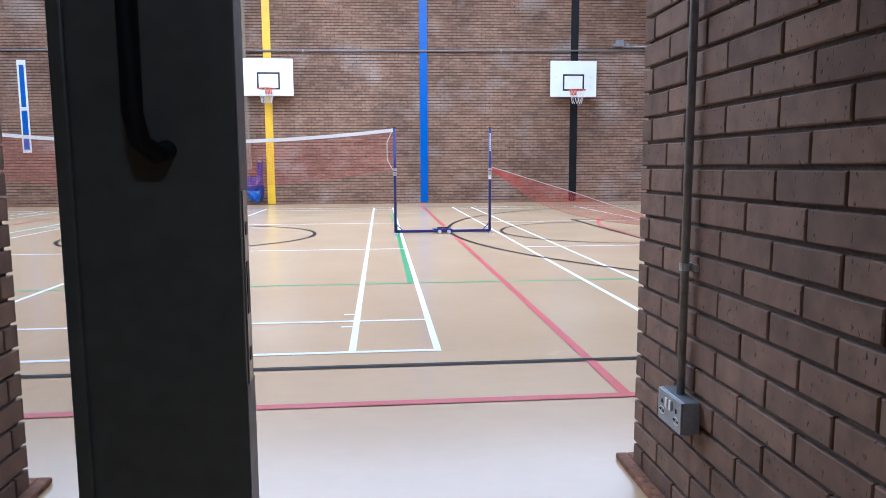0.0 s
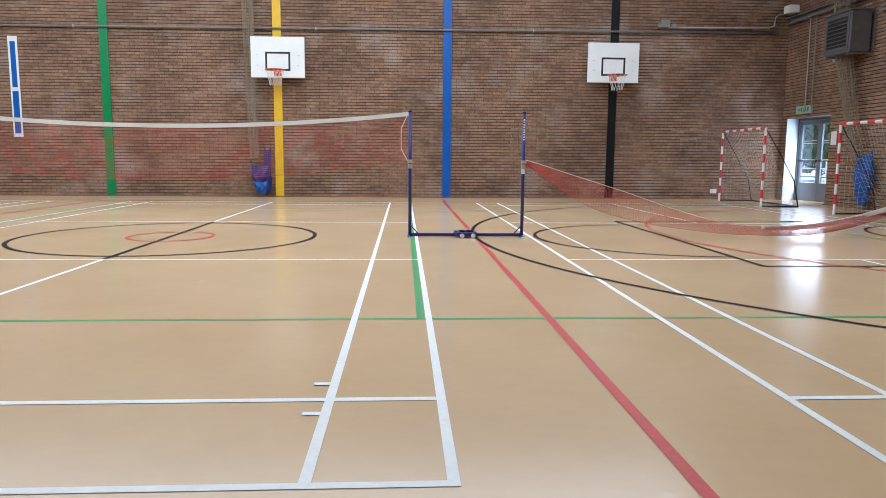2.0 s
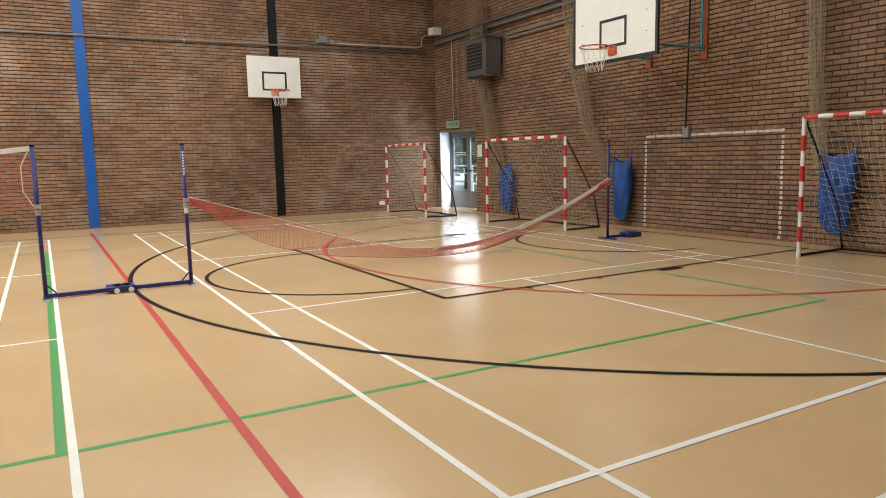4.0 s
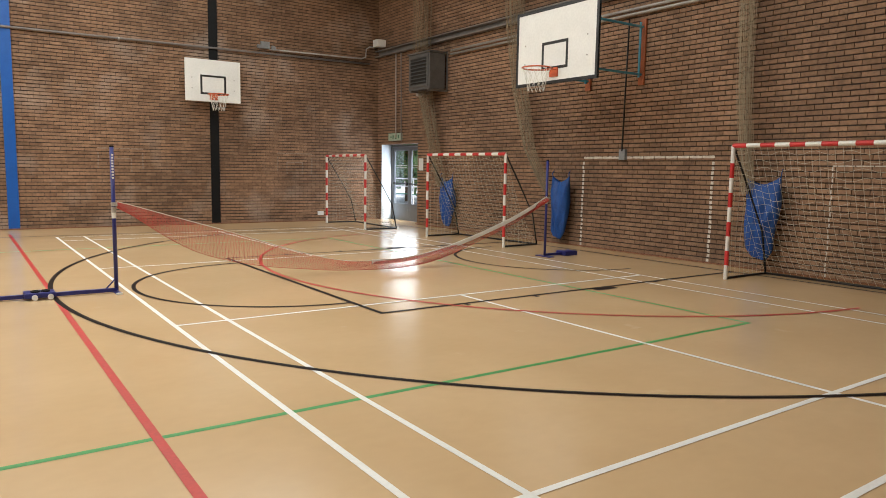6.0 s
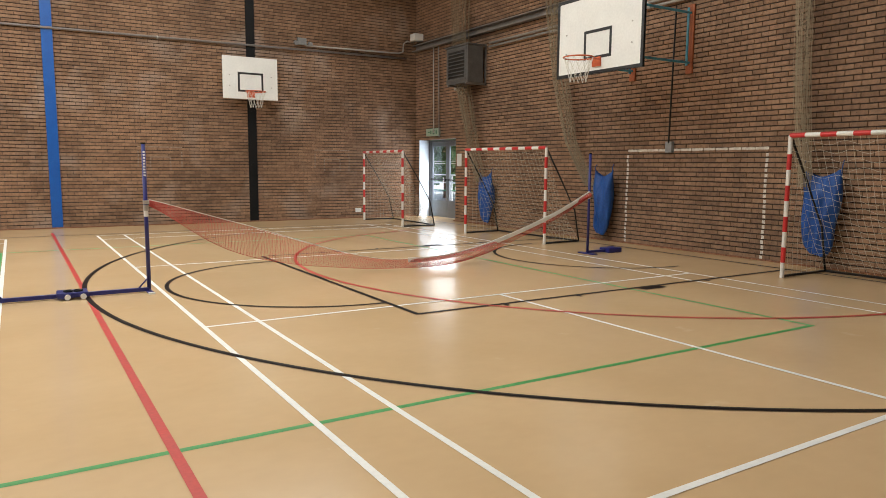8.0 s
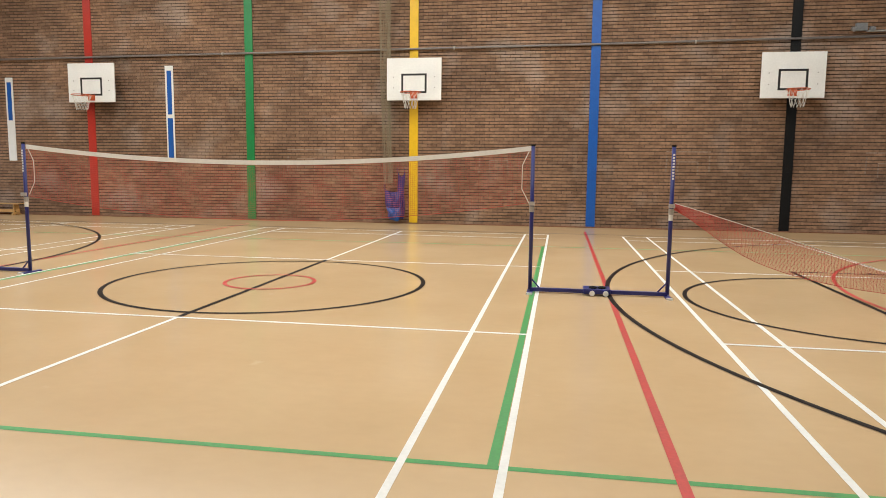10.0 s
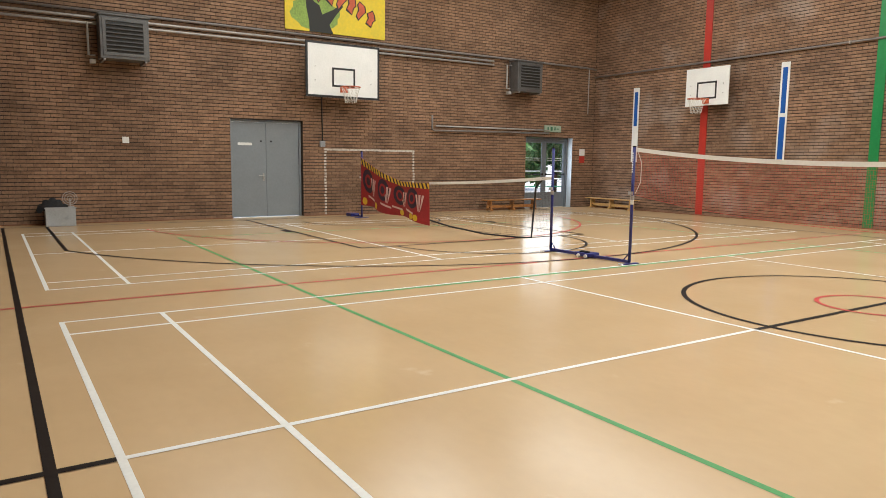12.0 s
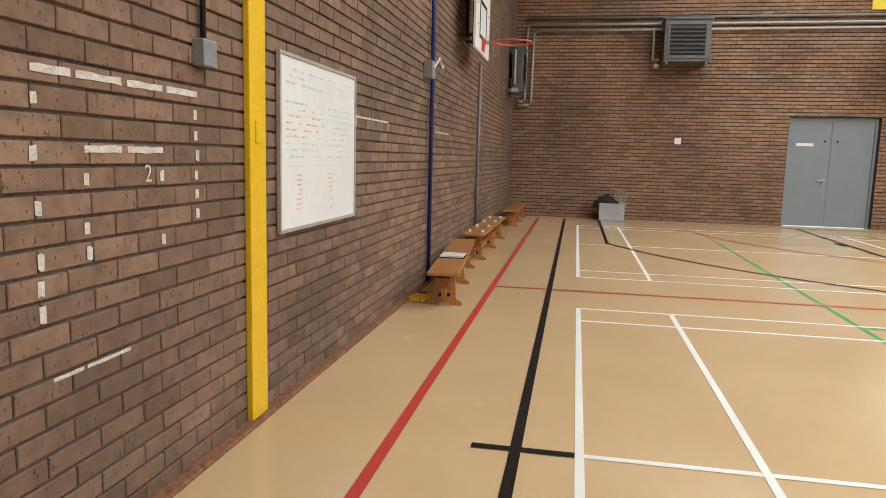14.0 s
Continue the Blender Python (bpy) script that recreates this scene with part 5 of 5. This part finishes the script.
# ---------------------------------------------------------------- benches
def bench(x, y, length, turn, material, label, flipped=False, h=0.31):
    ob = thing("gym_bench", (0, 0, 0), label, "bench", "gym benches")
    L = length / 2
    part("seat", Mesh().box(-L, L, -0.135, 0.135, h - 0.032, h), material, ob, bevel=0.008)
    for s in (-L + 0.2, 0.0, L - 0.2):
        leg = part("leg", Mesh().prism([(-0.15, 0.0), (-0.15, 0.03), (-0.10, 0.06), (-0.085, h - 0.032), (0.085, h - 0.032), (0.10, 0.06), (0.15, 0.03), (0.15, 0.0), (0.06, 0.0), (0.04, 0.02), (-0.04, 0.02), (-0.06, 0.0)], "x", s - 0.02, s + 0.02), material, ob, bevel=0.003)
        for y0 in (-0.035, 0.035):
            part("peg_hole", Mesh().tube([(s - 0.0215, y0, 0.09), (s + 0.0215, y0, 0.09)], 0.016, 10), BLACK_PAINT, leg)
    part("balance_beam", Mesh().box(-L + 0.1, L - 0.1, -0.022, 0.022, 0.07, 0.15), material, ob, bevel=0.004)
    for s in (-L + 0.05, L - 0.05):
        part("hook_plate", Mesh().box(s - 0.03, s + 0.03, -0.06, 0.06, h - 0.05, h - 0.032), BLACK_STEEL, ob)
    if flipped:
        for s in (-L * 0.75, -L * 0.25, L * 0.3, L * 0.8):
            for y0 in (-0.08, 0.08):
                part("rubber_stud", Mesh().tube([(s, y0, h), (s, y0, h + 0.025)], 0.02, 10), WHITE_PLASTIC, ob)
    ob.matrix_world = pose(x, y, 0, 0, 0, turn)
    return ob


bench(-6.9, -1.2, 2.42, 5, PINE, "orange varnished wooden gym bench along the brick wall")
bench(-9.75, -1.25, 2.7, 0, PINE, "orange varnished gym bench with pale studs on its seat", True, h=0.34)
bench(-14.0, -1.22, 2.4, 0, PINE, "orange varnished wooden gym bench near the corner")
bench(-15.35, 12.07, 2.0, 90, PINE, "dark orange wooden gym bench beside the exit door")
bench(-14.5, 15.2, 1.95, 0, PINE_PALE, "pale varnished gym bench below the height strip")
cb = thing("clipboard", (-6.65, -1.178, 0.31), "white papers on a dark clipboard lying on the bench", "clipboard")
part("board", Mesh().box(-0.13, 0.13, -0.12, 0.12, 0, 0.008), BLACK_CLOTH, cb)
part("papers", Mesh().box(-0.12, 0.12, -0.11, 0.11, 0.008, 0.022), WHITE_PLASTIC, cb)
dish = thing("yellow_disc", (-6.05, -1.34, 0), "shallow yellow plastic cone lying beside the bench", "disc")
part("shell", Mesh().sheet(lambda u, v: ((0.05 + 0.1 * v) * math.cos(6.283 * u), (0.05 + 0.1 * v) * math.sin(6.283 * u), 0.055 * (1 - v) + 0.003), 24, 4, 0.004, (0, 0, 1)), BANANA_YELLOW, dish, smooth=True)

# crate of kit by the west wall
cr = thing("kit_crate", (-15.35, 0.72, 0), "cloudy plastic crate heaped with black kit beside the wall", "crate")
for a in ((-0.2, -0.185, -0.26, 0.26), (0.185, 0.2, -0.26, 0.26), (-0.185, 0.185, -0.26, -0.245), (-0.185, 0.185, 0.245, 0.26)):
    part("crate_side", Mesh().box(a[0], a[1], a[2], a[3], 0.0, 0.36), CRATE, cr, bevel=0.003)
part("crate_floor", Mesh().box(-0.185, 0.185, -0.245, 0.245, 0.0, 0.012), CRATE, cr)
part("crate_rim", Mesh().box(0.2, 0.215, -0.275, 0.275, 0.34, 0.365).box(-0.215, -0.2, -0.275, 0.275, 0.34, 0.365), CRATE, cr)
kit = thing("black_kit", (-15.35, 0.68, 0.3), "heap of black fabric kit lying in the crate", "kit bag")
part("heap", Mesh().sheet(lambda u, v: (0.17 * v * math.cos(6.283 * u), (0.3 * v) * math.sin(6.283 * u) - 0.08, 0.22 * (1 - v ** 2) + 0.035 * math.sin(9 * u * 6.283 + 7 * v) * v + 0.03 * math.sin(17 * v)), 30, 8), BLACK_CLOTH, kit, smooth=True)
fan = thing("wire_fan", (-15.3, 0.9, 0.36), "small round wire fan standing on the crate", "fan")
for r in (0.13, 0.09, 0.045):
    part("ring", Mesh().tube([(0, r * math.cos(a), 0.17 + r * math.sin(a)) for a in np.linspace(0, 6.283, 25)[:-1]], 0.006, 6, closed=True), GALV, fan)
part("stem", Mesh().tube([(0, 0, -0.02), (0, 0, 0.17)], 0.012, 8), GALV, fan)

# unseen base, added behind the camera to go with the passage lamp
pl = thing("bulkhead_lamp", (0.2, -5.2, 2.6), "unseen round white lamp base added to the passage ceiling", "lamp")
part("base", Mesh().tube([(0, 0, 0), (0, 0, -0.04)], 0.15, 20), WHITE_PLASTIC, pl)

# ---------------------------------------------------------------- outside the exit doors
solid("ground", Mesh().box(-400, WEST - T - 0.001, -400, 400, -0.2, -0.02).box(EAST + T + 0.101, 400, -400, 400, -0.2, -0.02), ASPHALT, "pale paved ground outside the hall", "ground", kind="structure")


def bush(x, y, h, wide, seed):
    ob = thing("hedge_tree", (x, y, -0.02), "leafy green tree outside the exit door", "tree", "trees outside")
    rng = random.Random(seed)
    t = Mesh()
    t.tube([(0, 0, 0), (0.05, 0.05, h * 0.3), (0, 0.1, h * 0.6)], [0.12, 0.09, 0.04], 8)
    for k in range(6):
        a = rng.uniform(0, 6.28)
        t.tube([(0.02, 0.05, h * 0.3), (wide * 0.2 * math.cos(a), wide * 0.2 * math.sin(a), h * 0.5), (wide * 0.38 * math.cos(a), wide * 0.38 * math.sin(a), h * 0.7)], [0.05, 0.03, 0.012], 6)
    part("trunk", t, BARK, ob)
    m = Mesh()
    for k in range(5200):
        a, b, r = rng.uniform(0, 6.28), rng.uniform(-1.2, 1.2), rng.uniform(0.35, 1) ** 0.5
        lump = 0.75 + 0.25 * math.sin(3 * a + seed) * math.sin(4 * b)
        c = Vector((wide / 2 * r * lump * math.cos(a) * math.cos(b), wide / 2 * r * lump * math.sin(a) * math.cos(b), h * (0.5 + 0.46 * r * lump * math.sin(b))))
        M = Matrix.Translation(c) @ pose(0, 0, 0, rng.uniform(0, 180), rng.uniform(0, 180), rng.uniform(0, 180))
        s = rng.uniform(0.12, 0.26)
        k0 = len(m.v)
        m.v += [tuple(M @ Vector(p)) for p in ((-s, 0, 0), (0, s * 0.45, 0.02), (s, 0, 0), (0, -s * 0.45, 0.02))]
        m.f.append([k0, k0 + 1, k0 + 2, k0 + 3])
    part("crown", m, LEAF, ob, kind="stuff")


def railing(x, y0, y1):
    ob = thing("railing", (x, y0, -0.02), "green and white metal railing outside the exit door", "railing", "railings")
    for z in (0.45, 0.75, 1.05):
        part("rail", Mesh().tube([(0, 0, z), (0, y1 - y0, z)], 0.022, 8), WHITE_PLASTIC if z > 0.5 else RAIL_GREEN, ob)
    for i in range(int((y1 - y0) / 1.5) + 1):
        part("rail_post", Mesh().tube([(0, i * 1.5, 0), (0, i * 1.5, 1.08)], 0.025, 8), WHITE_PLASTIC, ob)


railing(WEST - 5, 12, 24)
for k, (x, y) in enumerate(((-21.8, 17.6), (-22.6, 20.2), (-23.5, 22.8), (-24, 15.5), (-27, 19))):
    bush(x, y, 5.5 + k * 0.3, 4.5, k + 1)
railing(EAST + 5, 14, 27.5)
for k, (x, y) in enumerate(((15.8, 22.2), (16.4, 25), (17.2, 28), (20, 24), (21, 31))):
    bush(x, y, 5.2 + k * 0.3, 4.5, k + 11)

# ---------------------------------------------------------------- the bricks
COURSE, BRICK = 0.075, 0.225


def lay(host, axis, face, inward, a0, a1, openings, material, z1=H_WALL, near=None, shift=0.0, bed=0.0158):
    """Lays the wall's bricks; those inside near = (u0, u1, z) become parts of their own, the rest one part."""
    v, f, shared = [], [], {}
    back = -inward * GAP
    rng = random.Random(host.name)
    for c in range(int(z1 / COURSE)):
        w0, w1 = c * COURSE + bed, (c + 1) * COURSE
        u = math.floor(a0 / BRICK) * BRICK + (BRICK / 2 if c % 2 else 0) + shift - BRICK
        while u < a1:
            runs = [(max(u + 0.003, a0), min(u + BRICK - 0.003, a1))]
            u += BRICK
            for b0, b1, top in openings:
                if w0 < top:
                    cut = []
                    for p, q in runs:
                        cut += [(p, min(q, b0)), (max(p, b1), q)] if q > b0 and p < b1 else [(p, q)]
                    runs = cut
            for p, q in runs:
                if q - p < 0.02:
                    continue
                d = inward * rng.uniform(-0.0012, 0.0012)
                lift = rng.uniform(-0.001, 0.001)
                if near and near[0] <= p and q <= near[1] and w1 < near[2]:
                    key = round(q - p, 3)
                    if key not in shared:
                        m, b = Mesh(), 0.003
                        h, t = (q - p) / 2, COURSE - bed
                        for n0, e in ((back, 0), (-inward * b, 0), (0, b)):
                            k = len(m.v)
                            for s, z in ((-h + e, e), (h - e, e), (h - e, t - e), (-h + e, t - e)):
                                m.v.append((n0, s, z) if axis == "x" else (s, n0, z))
                            if k:
                                m.f += [[k - 4 + i, k - 4 + (i + 1) % 4, k + (i + 1) % 4, k + i] for i in range(4)]
                        m.f.append([8, 9, 10, 11])
                        shared[key] = m.data("brick", BRICK_ONE)
                    ob = new("brick", shared[key])
                    mid = (p + q) / 2
                    ob.location = (face + d, mid, w0 + lift) if axis == "x" else (mid, face + d, w0 + lift)
                    ob.parent = host
                    continue
                k = len(v)
                for n0, e in ((face + back, 0), (face + d, 0.0015)):
                    for s, z in ((p + e, w0 + e), (q - e, w0 + e), (q - e, w1 - e), (p + e, w1 - e)):
                        v.append((n0, s, z + lift) if axis == "x" else (s, n0, z + lift))
                f += [(k + i, k + (i + 1) % 4, k + 4 + (i + 1) % 4, k + 4 + i) for i in range(4)] + [(k + 4, k + 5, k + 6, k + 7)]
    me = bpy.data.meshes.new("bricks")
    me.from_pydata(v, [], f)
    me.materials.append(material)
    me.update()
    ob = new("bricks", me)
    ob.parent = host
    tagged(ob, kind="stuff")


lay(wall_north, "y", NORTH, -1, WEST, EAST, [], BRICK_BLOOM)
lay(wall_west, "x", WEST, 1, SOUTH, NORTH, [W_DOOR, W_EXIT], BRICK_MANY)
lay(wall_east, "x", EAST, -1, SOUTH, NORTH, [E_EXIT], BRICK_MANY)
lay(wall_south, "y", SOUTH, 1, WEST, EAST, [S_DOOR], BRICK_SHADED, bed=0.0112, near=(-3.75, P0, 2.0))
lay(wall_passage_east, "x", P1, -1, PEND, SOUTH, [], BRICK_SHADED, 2.6, bed=0.0112, near=(-3.2, SOUTH + 0.01, 1.85))
lay(wall_passage_west, "x", P0, 1, PEND, SOUTH, [], BRICK_SHADED, 2.6, bed=0.0112, near=(-2.2, SOUTH + 0.01, 1.2))
